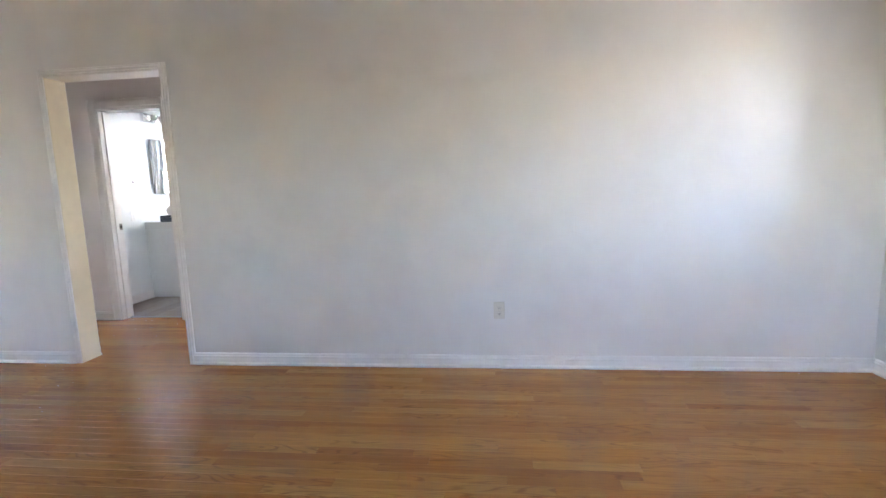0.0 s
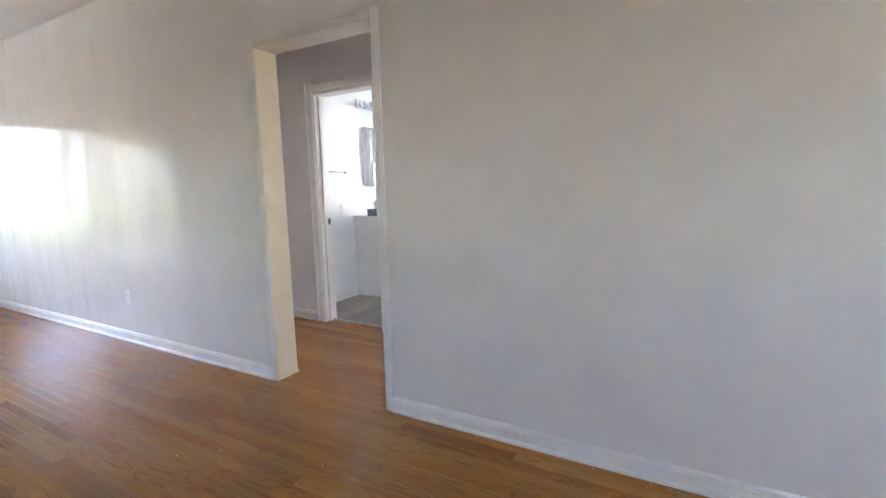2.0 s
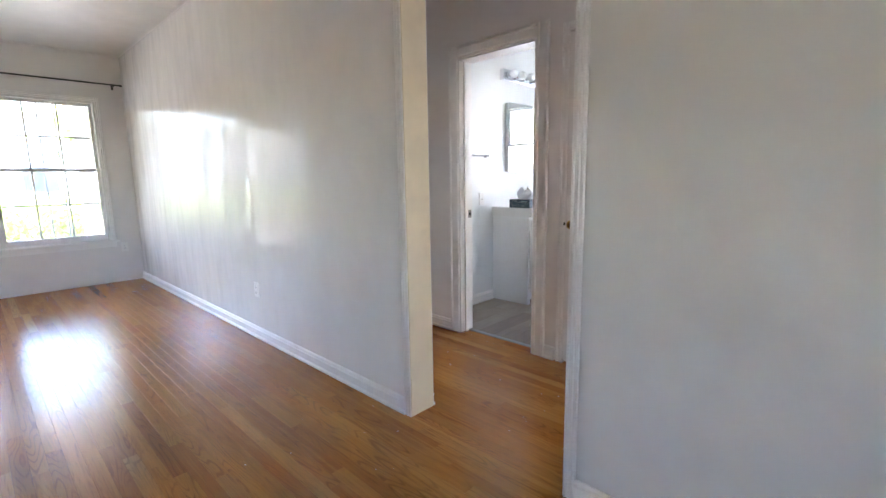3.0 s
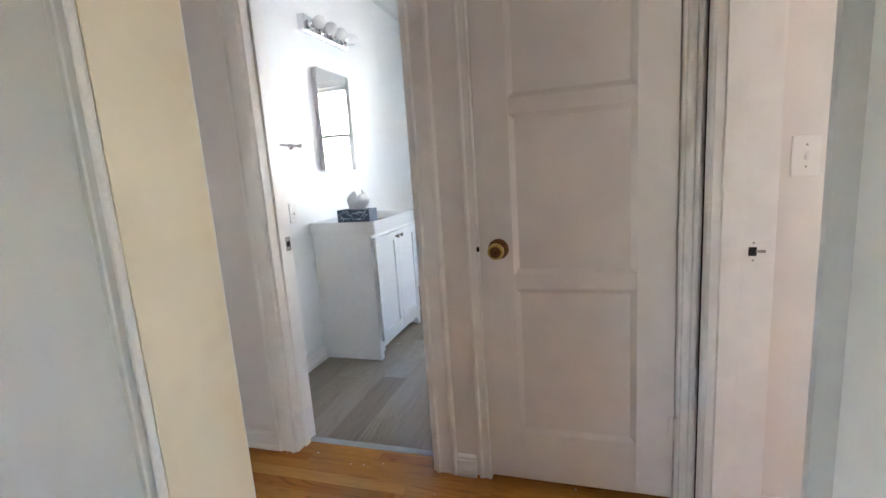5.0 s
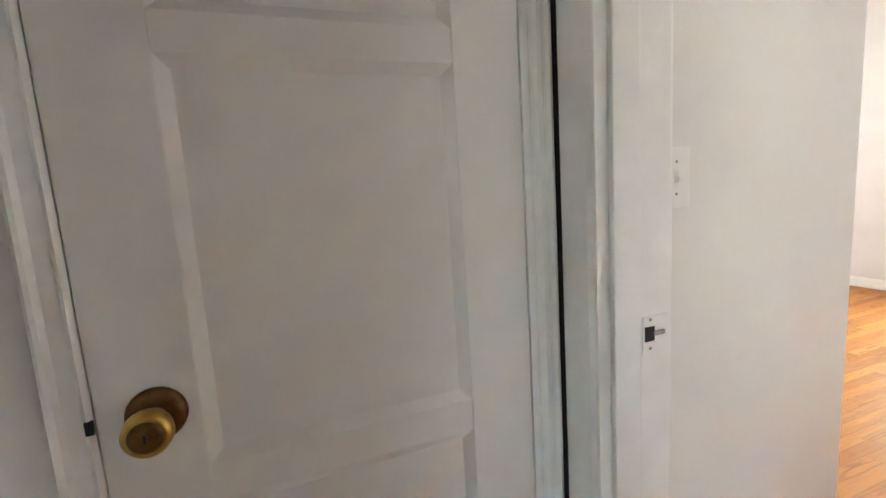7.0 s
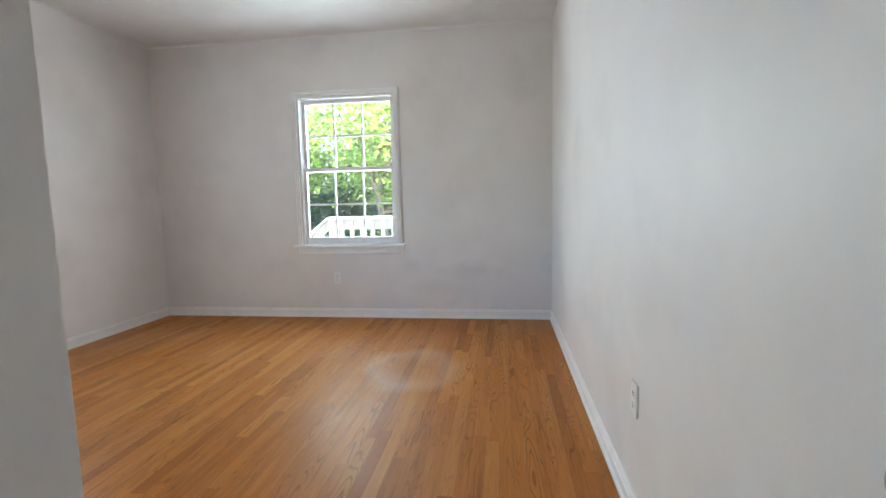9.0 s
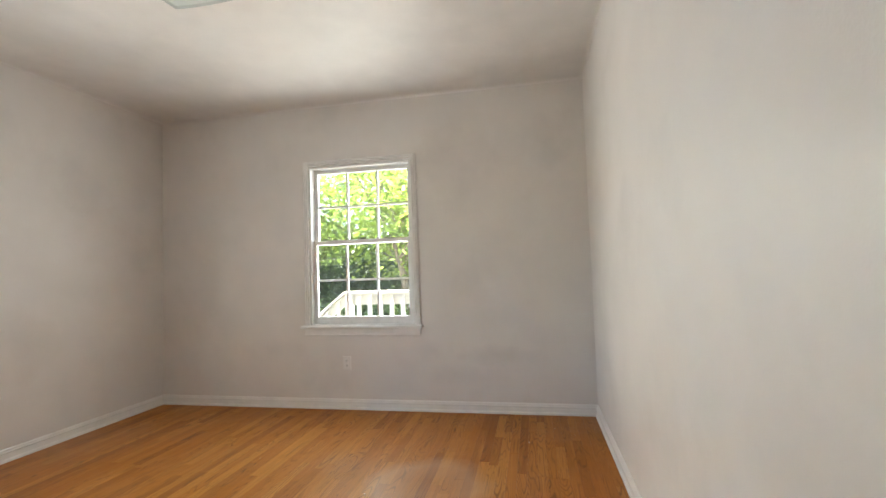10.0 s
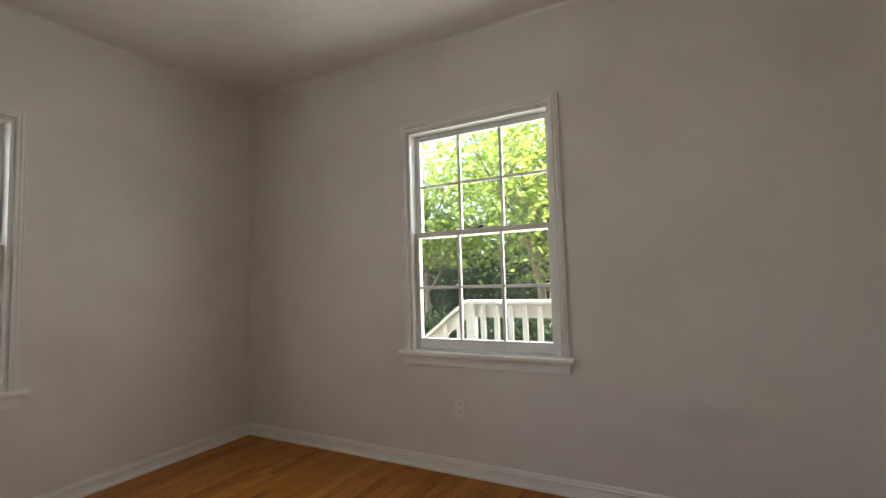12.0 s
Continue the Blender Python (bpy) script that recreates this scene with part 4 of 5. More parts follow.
part("face_frame", solid((VX1 - 0.02, VX1, VY0, VY0 + 0.045, 0, 0.828), (VX1 - 0.02, VX1, VY1 - 0.045, VY1, 0, 0.828), (VX1 - 0.02, VX1, VY0 + 0.045, VY1 - 0.045, 0.79, 0.828), (VX1 - 0.02, VX1, VY0 + 0.045, VY1 - 0.045, 0.07, 0.13), (VX1 - 0.02, VX1 - 0.001, VY0 + 0.045, VY0 + 0.07, 0.045, 0.07), (VX1 - 0.02, VX1 - 0.001, VY1 - 0.07, VY1 - 0.045, 0.045, 0.07), bevel=0.0015), CABINET, van)
ym = (VY0 + VY1) / 2
for a, b, ky in ((VY0 + 0.03, ym - 0.002, ym - 0.035), (ym + 0.002, VY1 - 0.03, ym + 0.035)):
    dr = part("cabinet_door", solid((VX1 + 0.001, VX1 + 0.019, a, a + 0.055, 0.12, 0.8), (VX1 + 0.001, VX1 + 0.019, b - 0.055, b, 0.12, 0.8), (VX1 + 0.001, VX1 + 0.019, a + 0.055, b - 0.055, 0.745, 0.8), (VX1 + 0.001, VX1 + 0.019, a + 0.055, b - 0.055, 0.12, 0.175), (VX1 + 0.001, VX1 + 0.009, a + 0.055, b - 0.055, 0.175, 0.745), bevel=0.0012), CABINET, van)
    turned("knob", [(0.005, 0), (0.005, 0.014), (0.013, 0.018), (0.014, 0.026), (0.01, 0.029)], VX1 + 0.019, ky, 0.765, EAST, STEEL, dr, "small dark metal knob", 16)
bm = bmesh.new()
add_box(bm, VX0, VX1 + 0.045, VY0 - 0.022, VY1 + 0.012, 0.829, 0.912)
bm.faces.ensure_lookup_table()
top = max(bm.faces, key=lambda f: f.calc_center_median().z)
bmesh.ops.inset_individual(bm, faces=[top], thickness=0.03)
bmesh.ops.translate(bm, verts=top.verts[:], vec=(0, 0, -0.006))
bmesh.ops.inset_individual(bm, faces=[top], thickness=0.05)
bmesh.ops.translate(bm, verts=top.verts[:], vec=(0, 0, -0.05))
bmesh.ops.bevel(bm, geom=bm.edges[:], offset=0.005, segments=2, affect="EDGES")
sink = thing("sink_top", (BATH_W, ym, 0.83), "glossy white one-piece sink top on the vanity", "sink")
part("basin_slab", bm, SINKTOP, sink)

mc = thing("medicine_cabinet", (BATH_W, 5.73, 1.56), "frameless mirrored medicine cabinet on the wall", "medicine cabinet")
part("cabinet_box", solid((BATH_W + 0.001, BATH_W + 0.03, 5.557, 5.983, 1.245, 1.902), bevel=0.002), CABINET, mc)
part("mirror_door", solid((BATH_W + 0.031, BATH_W + 0.038, 5.553, 5.987, 1.241, 1.906), bevel=0.003), MIRROR, mc, "mirrored cabinet door")

lb = thing("vanity_light", (BATH_W, 5.78, 2.15), "chrome bar light with four globe bulbs, off", "wall light")
part("bar", solid((BATH_W + 0.001, BATH_W + 0.045, 5.46, 6.02, 2.1, 2.2), bevel=0.006), CHROME, lb)
for k in range(4):
    y = 5.53 + 0.14 * k
    so = turned("socket", [(0.028, 0), (0.03, 0.012), (0.022, 0.03), (0.018, 0.034)], BATH_W + 0.045, y, 2.15, EAST, CHROME, lb, "", 20)
    turned("bulb", [(0.014, 0.03)] + [(0.04 * math.sin(q), 0.072 - 0.04 * math.cos(q)) for q in [0.36 + 0.34 * i for i in range(8)]], BATH_W + 0.045, y, 2.15, EAST, BULB, so, "round opal bulb", 20)

tb = thing("towel_bar", (BATH_W, 4.95, 1.39), "slim chrome towel bar on the bathroom wall", "towel bar")
turned("bar", [(0.006, 0), (0.006, 0.56)], BATH_W + 0.06, 4.69, 1.39, NORTH, CHROME, tb, "", 14)
for y in (4.69, 5.24):
    turned("post", [(0.024, 0), (0.024, 0.006), (0.012, 0.014), (0.009, 0.05), (0.013, 0.056), (0.013, 0.07)], BATH_W + 0.0005, y, 1.39, EAST, CHROME, tb, "", 18)

tx, ty, tz = -3.95, 5.41, 0.907
box = thing("tissue_box", (tx, ty, tz), "navy patterned tissue box with a tissue pulled up", "tissue box")
part("carton", solid((tx - 0.115, tx + 0.105, ty - 0.058, ty + 0.058, tz, tz + 0.078), bevel=0.002), BOXBLUE, box)
rng = random.Random(5)
for k in range(26):
    u, v, a, ln = tx + rng.uniform(-0.1, 0.09), tz + rng.uniform(0.014, 0.066), rng.uniform(0, math.pi), rng.uniform(0.012, 0.03)
    du, dv = math.cos(a) * ln, math.sin(a) * ln * 0.5
    du2, dv2 = -math.sin(a) * 0.0022, math.cos(a) * 0.0022
    bm = bmesh.new()
    q = []
    for yy in (ty - 0.0588, ty - 0.0572):
        q.append([bm.verts.new((min(max(u + s * du + c * du2, tx - 0.112), tx + 0.102), yy, min(max(v + s * dv + c * dv2, tz + 0.003), tz + 0.075))) for s, c in ((-1, -0.4), (1, -1), (1, 1), (-1, 0.4))])
    bm.faces.new(q[0])
    bm.faces.new(q[1][::-1])
    for i in range(4):
        bm.faces.new((q[0][i], q[1][i], q[1][(i + 1) % 4], q[0][(i + 1) % 4]))
    part("print_stroke", bm, BOXPALE, box)
bm = bmesh.new()
rows = []
for i in range(9):
    f = i / 8
    rad = 0.014 + 0.04 * math.sin(math.pi * min(1.0, 0.12 + 0.8 * f))
    rows.append([bm.verts.new((tx - 0.01 + rad * 1.35 * math.cos(g) * (1 + 0.28 * math.sin(3 * g + 3 * f)) + 0.025 * f, ty + rad * 0.6 * math.sin(g) * (1 + 0.3 * math.cos(2 * g + 2 * f)), tz + 0.074 + 0.1 * f * (1 + 0.16 * math.sin(2 * g + 1) + 0.1 * math.sin(5 * g)))) for g in [2 * math.pi * j / 28 for j in range(28)]])
for a, b in zip(rows, rows[1:]):
    for j in range(28):
        bm.faces.new((a[j], a[(j + 1) % 28], b[(j + 1) % 28], b[j])).smooth = True
part("tissue", bm, TISSUE, box, "crumpled white tissue")

# ---- crumbs of paint on the floors, and the strip where the vinyl begins ----
structure("threshold", sweep([(0, 0), (0.03, 0), (0.03, 0.003), (0.022, 0.0065), (0, 0.0065)], (BATHDOOR_W + 0.012, HALL_N + 0.105, 0.0), (BATHDOOR_E - 0.012, HALL_N + 0.105, 0.0), SOUTH, UP), STUCCO_GREY, "grey vinyl edge strip in the bathroom doorway")
bm = bmesh.new()
rng = random.Random(77)
for x0, x1, y0, y1, k in ((-3.9, -2.4, 3.45, 4.4, 26), (-4.2, -3.3, 4.6, 5.9, 14), (-3.6, -2.0, 2.4, 3.2, 16), (-1.2, 2.2, 3.5, 7.1, 22), (-2.0, 2.1, 3.22, 3.245, 14)):
    for _ in range(k):
        x, y, a, s_ = rng.uniform(x0, x1), rng.uniform(y0, y1), rng.uniform(0, 6.3), rng.uniform(0.0015, 0.0045)
        tri = [bm.verts.new((x + s_ * math.cos(a + q) * rng.uniform(0.6, 1.3), y + s_ * math.sin(a + q) * rng.uniform(0.6, 1.3), z)) for z in (0.0003, 0.0016) for q in (0, 2.0, 4.1)]
        for f in ((0, 2, 1), (3, 4, 5), (0, 1, 4, 3), (1, 2, 5, 4), (2, 0, 3, 5)):
            bm.faces.new([tri[i] for i in f])
tagged(part("paint_crumbs", bm, PLASTIC), "tiny white paint crumbs scattered on the floors", "debris", kind="stuff")

# ---- bedroom ceiling light ----
cl = thing("ceiling_light", (0.455, 5.46, TOP), "square frosted glass ceiling light, off", "ceiling light")
part("ceiling_pan", lathe([(0.06, 0), (0.06, -0.02), (0.02, -0.03)], Matrix.Translation((0.455, 5.46, TOP)), 24), PLASTIC, cl)
bm = bmesh.new()
N = 10
grid = [[[bm.verts.new((0.455 + 0.36 * (i / N - 0.5), 5.46 + 0.36 * (j / N - 0.5), TOP - 0.1 + 0.014 * ((2 * i / N - 1) ** 2 + (2 * j / N - 1) ** 2) / 2 + dz)) for j in range(N + 1)] for i in range(N + 1)] for dz in (0, 0.005)]
for k, g in enumerate(grid):
    for i in range(N):
        for j in range(N):
            q = (g[i][j], g[i + 1][j], g[i + 1][j + 1], g[i][j + 1])
            bm.faces.new(q if k else q[::-1]).smooth = True
edge = [(i, 0) for i in range(N)] + [(N, j) for j in range(N)] + [(i, N) for i in range(N, 0, -1)] + [(0, j) for j in range(N, 0, -1)]
for (a, b), (c, d) in zip(edge, edge[1:] + edge[:1]):
    bm.faces.new((grid[0][a][b], grid[0][c][d], grid[1][c][d], grid[1][a][b]))
part("glass_shade", bm, FROST, cl, "frosted bent glass plate")
part("stem", lathe([(0.006, -0.02), (0.006, -0.105)], Matrix.Translation((0.455, 5.46, TOP)), 10), STEEL, cl)
part("finial", lathe([(0.005, -0.1), (0.012, -0.108), (0.01, -0.118), (0.003, -0.122)], Matrix.Translation((0.455, 5.46, TOP)), 16), BLACK, cl, "small dark finial")

# ---- outside: yard beyond the bedroom's tree window ----
GZ = -0.45
structure("ground", solid((-300, 300, -300, 300, GZ - 0.3, GZ)), SOIL, "dry ground with thin grass")
structure("pavement", solid((-1.5, 30, 7.9, 15.5, GZ, GZ + 0.06)), CONCRETE, "sunlit pale concrete yard")
# added reflector: pale slab out of view that throws sunlight up indoors
structure("pavement", solid((2.6, 9.0, -6, 1.4, GZ, GZ + 0.06)), CONCRETE, "unseen pale concrete added to bounce light into the east window")
structure("pavement", solid((-9, -1.6, 7.9, 14, GZ, GZ + 0.06)), CONCRETE, "sunlit pale concrete back yard")
structure("pavement", solid((-14, -8.3, -4, 6, GZ, GZ + 0.3)), CONCRETE, "pale concrete porch floor")

rail = thing("porch_railing", (4.0, 5.0, GZ), "weathered white timber porch railing by the steps", "railing")
RXX, RTOP, PY = 4.0, 0.93, 6.13
part("cap", solid((RXX - 0.07, RXX + 0.07, 1.5, PY + 0.05, RTOP - 0.035, RTOP), bevel=0.006), DECKWHITE, rail)
part("top_board", solid((RXX + 0.0, RXX + 0.035, 1.5, PY, RTOP - 0.17, RTOP - 0.036), bevel=0.003), DECKWHITE, rail)
part("bottom_board", solid((RXX + 0.0, RXX + 0.035, 1.5, PY, 0.02, 0.1), bevel=0.003), DECKWHITE, rail)
for y in (PY, 3.9, 1.6):
    part("post", solid((RXX - 0.045, RXX + 0.045, y - 0.045, y + 0.045, GZ, RTOP - 0.036), bevel=0.005), DECKWHITE, rail)
y = PY - 0.13
while y > 1.7:
    part("baluster", solid((RXX - 0.037, RXX - 0.001, y - 0.024, y + 0.024, 0.02, RTOP - 0.05), bevel=0.004), DECKWHITE, rail)
    y -= 0.142
slope = -0.78
for nm, x0, x1, dz0, dz1 in (("stair_cap", -0.07, 0.07, -0.035, 0.0), ("stair_board", 0.0, 0.035, -0.17, -0.036), ("stair_bottom_board", 0.0, 0.035, -0.85, -0.78)):
    bm = bmesh.new()
    add_box(bm, RXX + x0, RXX + x1, PY + 0.05, PY + 1.55, RTOP + dz0, RTOP + dz1)
    for v in bm.verts:
        v.co.z += slope * (v.co.y - PY - 0.05)
    part(nm, bm, DECKWHITE, rail)
for k in range(9):
    y = PY + 0.14 + 0.15 * k
    zt = RTOP - 0.05 + slope * (y - PY - 0.05)
    part("baluster", solid((RXX - 0.037, RXX - 0.001, y - 0.019, y + 0.019, max(GZ, zt - 0.75), zt), bevel=0.004), DECKWHITE, rail)
structure("porch_deck", solid((RXX - 0.02, RXX + 1.4, 1.5, PY + 0.05, -0.12, -0.02)), DECKWHITE, "weathered timber porch deck")


def tree(name, base, height, spread, count, mat, seed, label, leaf=0.09, low=0.9, lean=(0, 0)):
    rg = random.Random(seed)
    tr = thing(name, base, label, "tree")
    bm = bmesh.new()
    tips = []

    def limb(p, d, r, ln, depth):
        steps = 5
        prev = None
        for i in range(steps + 1):
            rr = r * (1 - 0.55 * i / steps)
            q = d.to_track_quat("Z", "Y")
            ring = [bm.verts.new(p + q @ Vector((rr * math.cos(t), rr * math.sin(t), 0))) for t in [2 * math.pi * k / 7 for k in range(7)]]
            if prev:
                for k in range(7):
                    bm.faces.new((prev[k], prev[(k + 1) % 7], ring[(k + 1) % 7], ring[k])).smooth = True
            prev = ring
            if depth >= 1:
                tips.append(p.copy())
            if depth < 3 and i >= (3 if depth == 0 else 2):
                for _ in range(2 if depth else 3):
                    side = Vector((rg.uniform(-1, 1), rg.uniform(-1, 1), rg.uniform(-0.15, 0.7))).normalized()
                    limb(p.copy(), (d * 0.35 + side).normalized(), rr * 0.55, ln * rg.uniform(0.5, 0.72), depth + 1)
            if i < steps:
                d = (d + Vector((rg.uniform(-1, 1), rg.uniform(-1, 1), rg.uniform(-0.4, 0.6))) * 0.16).normalized()
                p = p + d * (ln / steps)
    limb(Vector(base), Vector((lean[0], lean[1], 1)).normalized(), 0.05 * height / 2.2, height * 0.55, 0)
    part("trunk", bm, BARK, tr)
    vs, fs = [], []
    for _ in range(count):
        c = rg.choice(tips) + Vector((rg.gauss(0, spread), rg.gauss(0, spread), rg.gauss(0, spread * 0.8)))
        if c.z < base[2] + low:
            continue
        f = Euler((rg.uniform(-0.9, 0.9), rg.uniform(-0.9, 0.9), rg.uniform(0, 6.28))).to_matrix()
        s = leaf * rg.uniform(0.6, 1.25)
        k = len(vs)
        for x, yv, z in ((-s, 0, 0), (-0.25 * s, 0.46 * s, 0.12 * s), (0.45 * s, 0.4 * s, 0.08 * s), (s, 0, -0.12 * s), (0.45 * s, -0.4 * s, 0.08 * s), (-0.25 * s, -0.46 * s, 0.12 * s), (0.1 * s, 0, -0.03 * s)):
            vs.append(c + f @ Vector((x, yv, z)))
        fs += [(k, k + 6, k + 1), (k + 1, k + 6, k + 2), (k + 2, k + 6, k + 3), (k + 3, k + 6, k + 4), (k + 4, k + 6, k + 5), (k + 5, k + 6, k)]
    me = bpy.data.meshes.new("crown")
    me.from_pydata([tuple(v) for v in vs], [], fs)
    me.materials.append(mat)
    cr = new("crown", me)
    cr.parent = tr
    cr.matrix_parent_inverse = tr.matrix_world.inverted()
    return tr


tree("tree", (6.6, 6.1, GZ), 4.2, 0.42, 8200, LEAF, 11, "leafy green tree with bright sunlit leaves beside the porch", 0.06, 1.5)
tree("tree", (7.6, 8.6, GZ), 4.0, 0.42, 9500, LEAF, 23, "leafy green tree with a broad crown behind the railing", 0.06, 1.8)
tree("tree", (8.8, 7.0, GZ), 5.4, 0.5, 4200, LEAF, 31, "tall leafy tree at the back of the yard", 0.078, 2.0)


def hedge(name, x0, x1, y0, y1, z1, count, seed, label, mat=LEAF_SHADED, size=0.07):
    rg = random.Random(seed)
    h = thing(name, ((x0 + x1) / 2, (y0 + y1) / 2, GZ), label, "hedge")
    for _ in range(9):
        cx, cy = rg.uniform(x0, x1), rg.uniform(y0, y1)
        part("stem", lathe([(0.02, 0), (0.016, 0.4 * (z1 - GZ)), (0.006, 0.75 * (z1 - GZ))], Matrix.Translation((cx, cy, GZ)), 7), BARK, h)
    vs, fs = [], []
    for _ in range(count):
        c = Vector((rg.uniform(x0, x1), rg.uniform(y0, y1), GZ + (z1 - GZ) * rg.uniform(0.02, 1) * (0.82 + 0.18 * math.sin(3.1 * rg.uniform(y0, y1)))))
        f = Euler((rg.uniform(-1.2, 1.2), rg.uniform(-1.2, 1.2), rg.uniform(0, 6.28))).to_matrix()
        s, k = size * rg.uniform(0.6, 1.3), len(vs)
        for x, yv, z in ((-s, 0, 0), (0, 0.4 * s, 0.1 * s), (s, 0, -0.1 * s), (0, -0.4 * s, 0.1 * s)):
            vs.append(c + f @ Vector((x, yv, z)))
        fs += [(k, k + 2, k + 1), (k, k + 3, k + 2)]
    me = bpy.data.meshes.new("foliage")
    me.from_pydata([tuple(v) for v in vs], [], fs)
    me.materials.append(mat)
    ob = new("foliage", me)
    ob.parent = h
    ob.matrix_parent_inverse = h.matrix_world.inverted()
    return h


# foliage coloured as if in shade, a dark ground for the bright crowns
hedge("hedge", 5.6, 6.6, 2.0, 8.6, 0.72, 9000, 13, "green shrubs behind the railing with shade in their leaf colour")
hedge("hedge", 8.2, 9.2, 3.0, 12.0, 1.9, 14000, 17, "green shrubs under the trees with shade in their leaf colour")
hedge("hedge", 9.6, 11.2, 2.5, 14.0, 2.7, 34000, 3, "dense green hedge at the yard's end with shade in its leaf colour", size=0.1)

# ---- outside: the sunlit yard with steps and a neighbouring house ----
nh = thing("house", (6, 19, GZ), "white stucco neighbouring house with dark windows", "house")
part("wall", solid((-3, 16, 19, 27, GZ, 6.4)), STUCCO, nh)
part("roof", solid((-3.4, 16.4, 18.6, 27.4, 6.4, 6.65)), ROOF, nh)
for x0, x1, z0, z1 in ((4.0, 5.46, 3.75, 4.35), (6.24, 6.53, 4.02, 5.1), (8.2, 9.4, 3.3, 4.5), (0.6, 1.8, 3.3, 4.5)):
    wn_ = part("window", solid((x0 - 0.06, x1 + 0.06, 18.95, 19.0, z0 - 0.06, z1 + 0.06)), STUCCO_GREY, nh)
    part("pane", solid((x0, x1, 18.93, 18.95, z0, z1)), DARKGLASS, wn_)
st = thing("outdoor_steps", (5.2, 16.2, GZ), "pale concrete outdoor steps with a thin handrail", "steps")
for k in range(11):
    part("step", solid((3.5 + 0.03 * k, 5.2, 15.4 + 0.2 * k, 17.7, GZ + 0.17 * k, GZ + 0.17 * (k + 1)), bevel=0.01), CONCRETE, st)
part("side_wall", solid((5.22, 9.5, 16.0, 17.6, GZ, 1.3)), STUCCO_GREY, st, "grey stucco retaining wall")
for y, z in ((15.5, 0.6), (16.3, 1.25), (17.1, 1.95)):
    part("rail_post", solid((3.86, 3.9, y - 0.02, y + 0.02, z - 0.9, z)), STUCCO_GREY, st)
bm = bmesh.new()
add_box(bm, 3.86, 3.9, 15.45, 17.2, 0.58, 0.62)
for v in bm.verts:
    v.co.z += 0.845 * (v.co.y - 15.5)
part("handrail", bm, STUCCO_GREY, st)
lw = thing("garden_wall", (6.8, 13.8, GZ), "low pale concrete garden wall", "wall")
part("wall_body", solid((3.2, 9.5, 13.6, 13.85, GZ, 0.35), bevel=0.02), CONCRETE, lw)
fence = thing("fence", (2.4, 16, GZ), "pale blue slatted fence in the sun", "fence")
for k in range(20):
    x = 0.6 + 0.135 * k
    part("slat", solid((x, x + 0.11, 16.2, 16.225, GZ + 0.05, 1.4)), BLUEPAINT, fence)
for z in (0.0, 1.2):
    part("fence_rail", solid((0.55, 3.4, 16.225, 16.27, z, z + 0.08)), BLUEPAINT, fence)

# ---- outside: the porch in front of the living room ----
# roof out of view, added to cut the sky's light on the west side
structure("added_porch_roof", solid((-12.0, LIV_W - 0.75, -4, 6, 2.62, 2.8)), DECKWHITE, "unseen painted timber porch roof added to dim the west windows")
pc = thing("porch_post", (-9.0, 2.75, GZ), "grey painted porch post outside the window", "post")
part("shaft", solid((-9.08, -8.92, 2.86, 3.02, GZ + 0.3, TOP + 0.1), bevel=0.01), STUCCO_GREY, pc)
part("plinth", solid((-9.12, -8.88, 2.82, 3.06, GZ + 0.3, GZ + 0.55), bevel=0.01), STUCCO_GREY, pc)
hedge("hedge", -17.5, -16.2, -4, 9, 1.0, 12000, 8, "green hedge in the sun beyond the front porch", LEAF, 0.1)
tre = thing("iron_trellis", (-9.0, 2.62, GZ + 0.3), "thin black iron trellis beside the porch post", "trellis")
for y in (2.54, 2.7):
    part("upright", solid((-9.008, -8.992, y - 0.008, y + 0.008, GZ + 0.3, TOP + 0.1)), BLACK, tre)
for k in range(17):
    z = GZ + 0.4 + 0.17 * k
    bm = bmesh.new()
    add_box(bm, -9.005, -8.995, 2.548, 2.692, z, z + 0.012)
    for v in bm.verts:
        v.co.z += (v.co.y - 2.62) * (1.0 if k % 2 else -1.0)
    part("crossbar", bm, BLACK, tre)
tree("tree", (-19.0, 6.2, GZ), 4.6, 0.45, 9000, LEAF, 41, "street tree beyond the front porch", 0.12, 1.3)
nb = thing("house", (-34, 2, GZ), "pale house across the street with dark windows", "house")
part("wall", solid((-42, -34, -12, 16, GZ, 4.5)), STUCCO, nb)
part("roof", solid((-42.5, -33.5, -12.5, 16.5, 4.5, 4.8)), ROOF, nb)
for y in (-8, -2, 4, 10):
    wn_ = part("window", solid((-34.0, -33.95, y - 0.06, y + 1.46, 0.7, 2.1)), STUCCO_GREY, nb)
    part("pane", solid((-33.95, -33.93, y, y + 1.4, 0.76, 2.04)), DARKGLASS, wn_)


# ---- floors, last: boards of their own ----
def board_bm(bm, x0, x1, y0, y1, z0, z1, c):
    """A board with eased upper edges."""
    v = [bm.verts.new(p) for p in ((x0, y0, z0), (x1, y0, z0), (x1, y1, z0), (x0, y1, z0), (x0, y0, z1 - c), (x1, y0, z1 - c), (x1, y1, z1 - c), (x0, y1, z1 - c), (x0 + c, y0 + c, z1), (x1 - c, y0 + c, z1), (x1 - c, y1 - c, z1), (x0 + c, y1 - c, z1))]
    for f in ((0, 1, 5, 4), (1, 2, 6, 5), (2, 3, 7, 6), (3, 0, 4, 7), (4, 5, 9, 8), (5, 6, 10, 9), (6, 7, 11, 10), (7, 4, 8, 11), (8, 9, 10, 11)):
        bm.faces.new([v[i] for i in f])


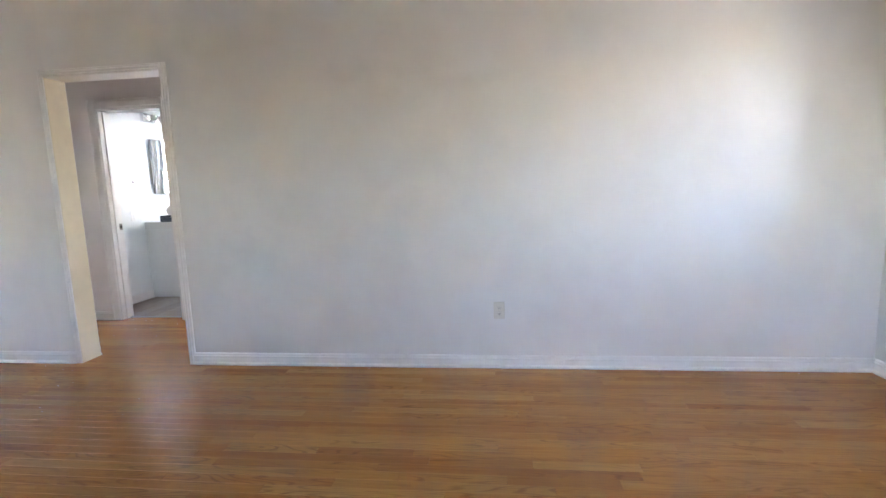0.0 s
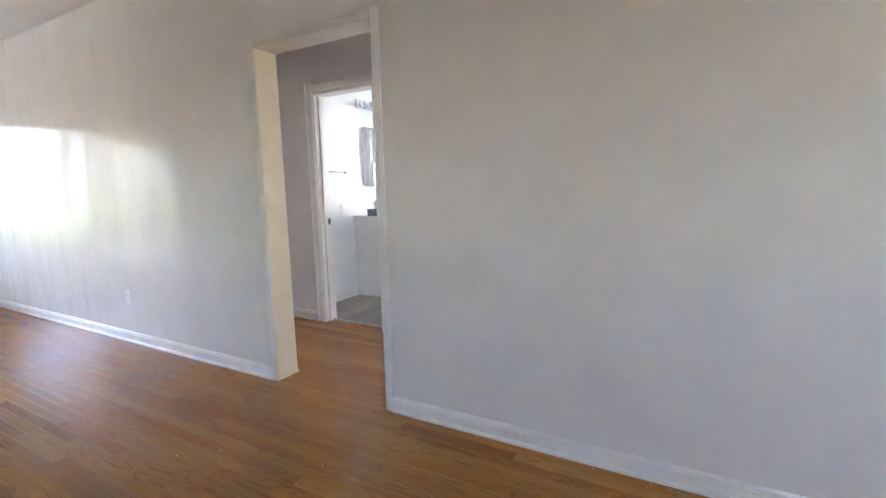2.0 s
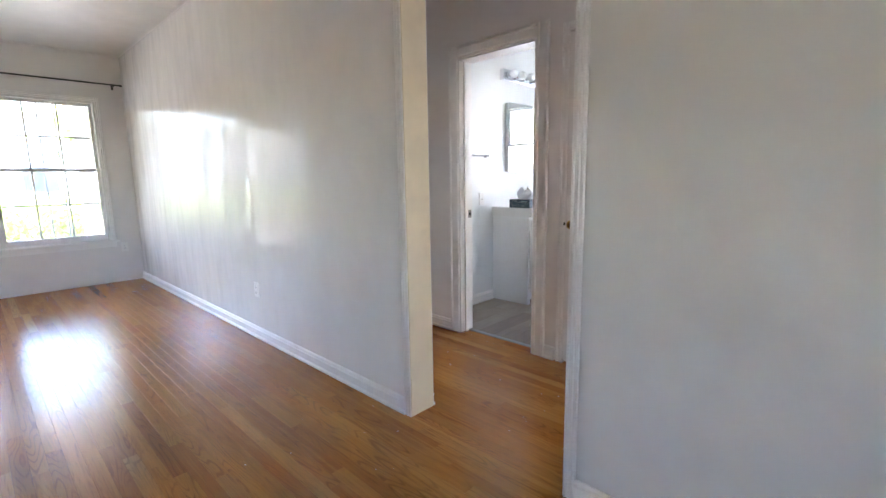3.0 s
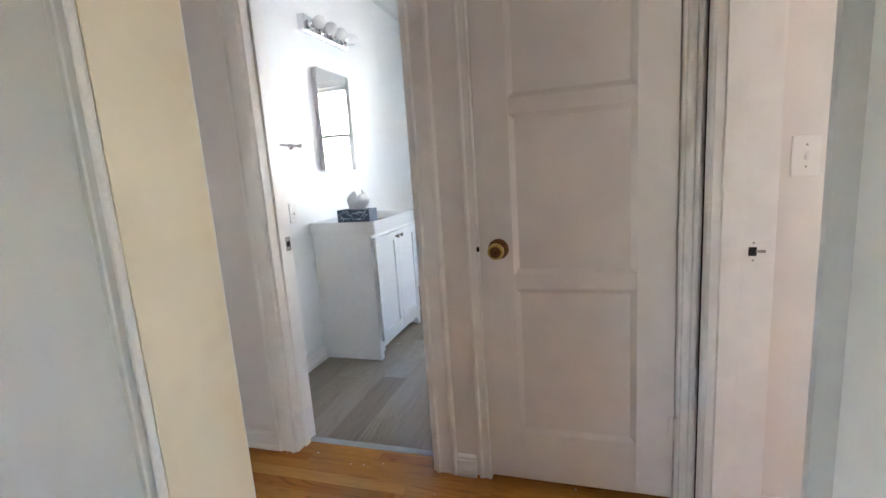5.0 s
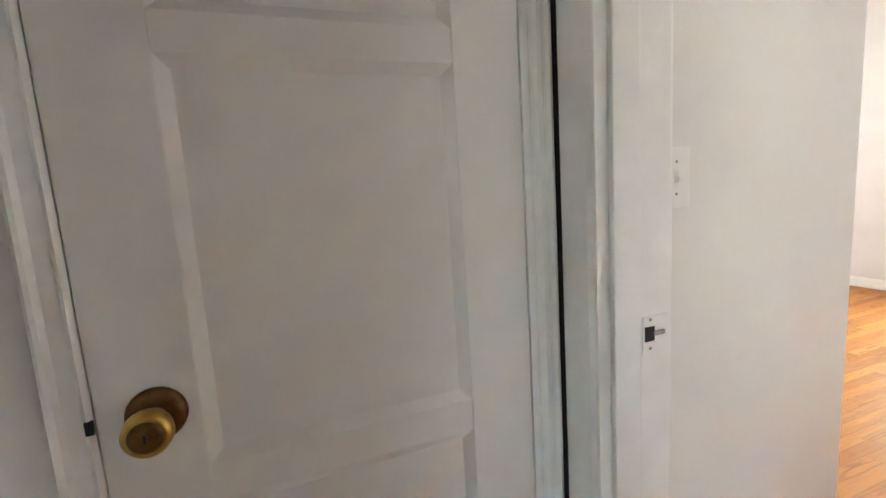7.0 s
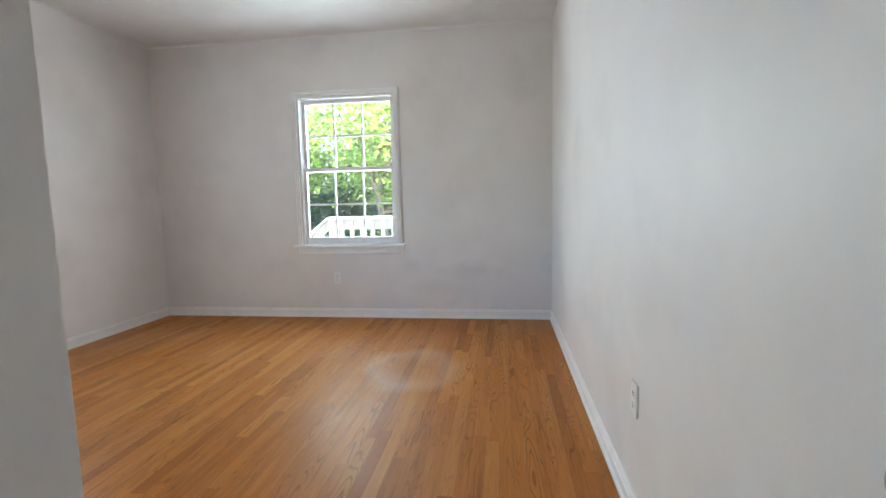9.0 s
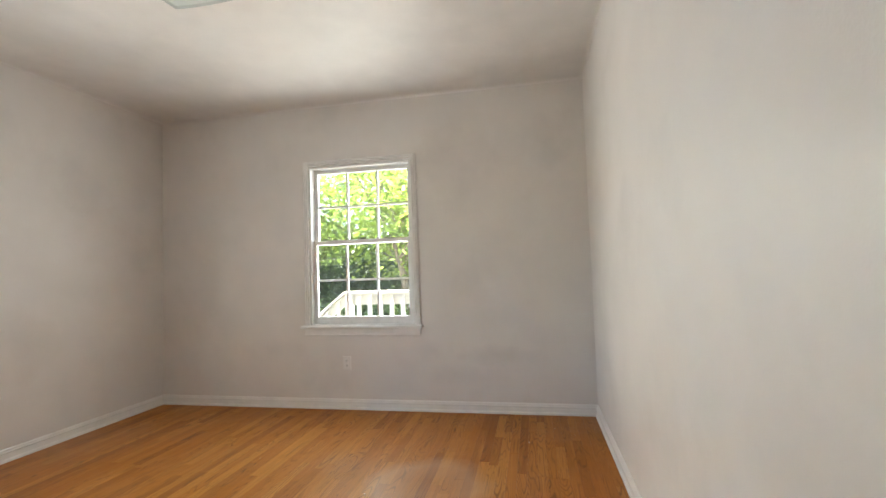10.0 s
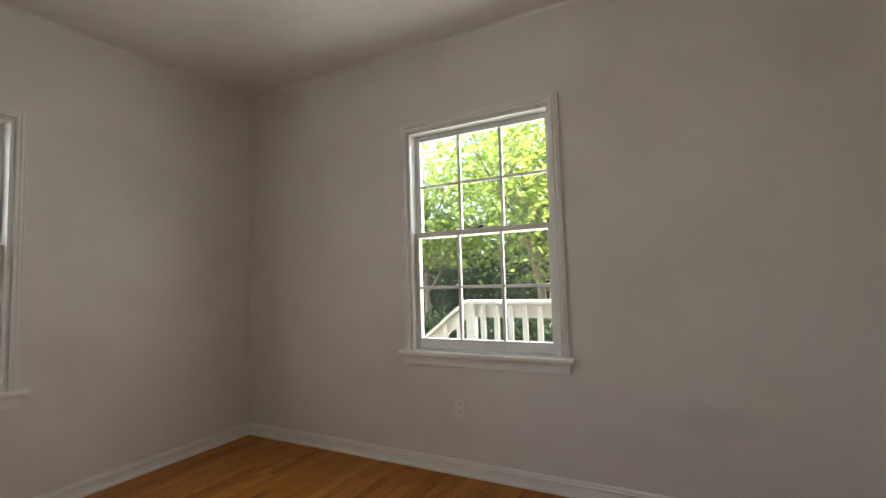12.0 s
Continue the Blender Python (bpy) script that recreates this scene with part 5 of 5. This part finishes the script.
def lay_floor(name, rects, along, width, lengths, thick, mat, near, label, seed, limit=300, c=0.0002, gap=0.0003):
    """Strip boards in staggered rows over rectangles; those in the near stretch are pieces of their own."""
    rg = random.Random(seed)
    base = structure(name, solid(*[(x0, x1, y0, y1, -0.06, -thick - 0.001) for x0, x1, y0, y1 in rects]), OAK_UNDER, label)
    rest, made, cache = bmesh.new(), 0, {}
    for x0, x1, y0, y1 in rects:
        a0, a1, b0, b1 = (x0, x1, y0, y1) if along == "X" else (y0, y1, x0, x1)
        k = math.floor(b0 / width)
        while k * width < b1 - 0.001:
            lo, hi = max(b0, k * width), min(b1, (k + 1) * width)
            rr = random.Random(seed * 7919 + k)
            u = a0 - rr.uniform(0, 0.9)
            while u < a1:
                ln = rr.choice(lengths)
                s, e = max(a0, u), min(a1, u + ln)
                u += ln
                if e - s < 0.02 or hi - lo < 0.004:
                    continue
                box_ = (s + gap, e - gap, lo + gap, hi - gap) if along == "X" else (lo + gap, hi - gap, s + gap, e - gap)
                mx, my = (box_[0] + box_[1]) / 2, (box_[2] + box_[3]) / 2
                if made < limit and any(n0 < mx < n1 and m0 < my < m1 for n0, n1, m0, m1 in near):
                    key = (round(box_[1] - box_[0], 4), round(box_[3] - box_[2], 4))
                    if key not in cache:
                        bm = bmesh.new()
                        board_bm(bm, -key[0] / 2, key[0] / 2, -key[1] / 2, key[1] / 2, -thick, 0, c)
                        cache[key] = mesh_of("floorboard", bm, mat)
                    ob = new("floorboard", cache[key])
                    ob.parent = base
                    ob.location = (mx, my, 0)
                    made += 1
                else:
                    board_bm(rest, *box_, -thick, 0, c)
            k += 1
    if len(rest.verts):
        ob = part("floorboards", rest, mat, base)
        tagged(ob, kind="stuff")
    return base


LENGTHS = (0.45, 0.6, 0.75, 0.9, 1.1, 1.4)
lay_floor("floor", [(LIV_W, LIV_E, LIV_S, WALL_Y), (OPEN_W, OPEN_E, WALL_Y, BACK_Y), (HALL_W, HALL_E, BACK_Y, HALL_N), (BATHDOOR_W, BATHDOOR_E, HALL_N, HALL_N + 0.095), (CLOSET_W, CLOSET_E, HALL_N, HALL_N + 0.1),
                    (LIV_W, HALL_W - 0.12, BACK_Y, BATH_N), (HALL_W - 0.12, HALL_W, 3.5, 4.31), (HALL_W - 0.12, BATH_W - 0.12, HALL_N + 0.12, BATH_N)], "X", 0.057, LENGTHS, 0.012, OAK,
          [(-5.2, 0.6, 2.0, 4.5)], "glossy honey-coloured oak strip floor", 4)
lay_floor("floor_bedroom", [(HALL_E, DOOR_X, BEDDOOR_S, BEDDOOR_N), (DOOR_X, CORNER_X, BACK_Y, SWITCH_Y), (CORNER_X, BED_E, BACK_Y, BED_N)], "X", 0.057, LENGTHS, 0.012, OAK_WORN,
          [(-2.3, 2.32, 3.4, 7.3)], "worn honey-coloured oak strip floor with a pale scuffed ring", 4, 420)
lay_floor("floor_bath", [(BATH_W, BATH_E, HALL_N + 0.12, BATH_N), (BATHDOOR_W, BATHDOOR_E, HALL_N + 0.095, HALL_N + 0.12)], "Y", 0.15, (0.6, 0.9, 1.2), 0.004, VINYL,
          [(-4.3, -3.2, 4.4, 6.5)], "grey-brown wood-look vinyl planks", 9, c=0.0006)
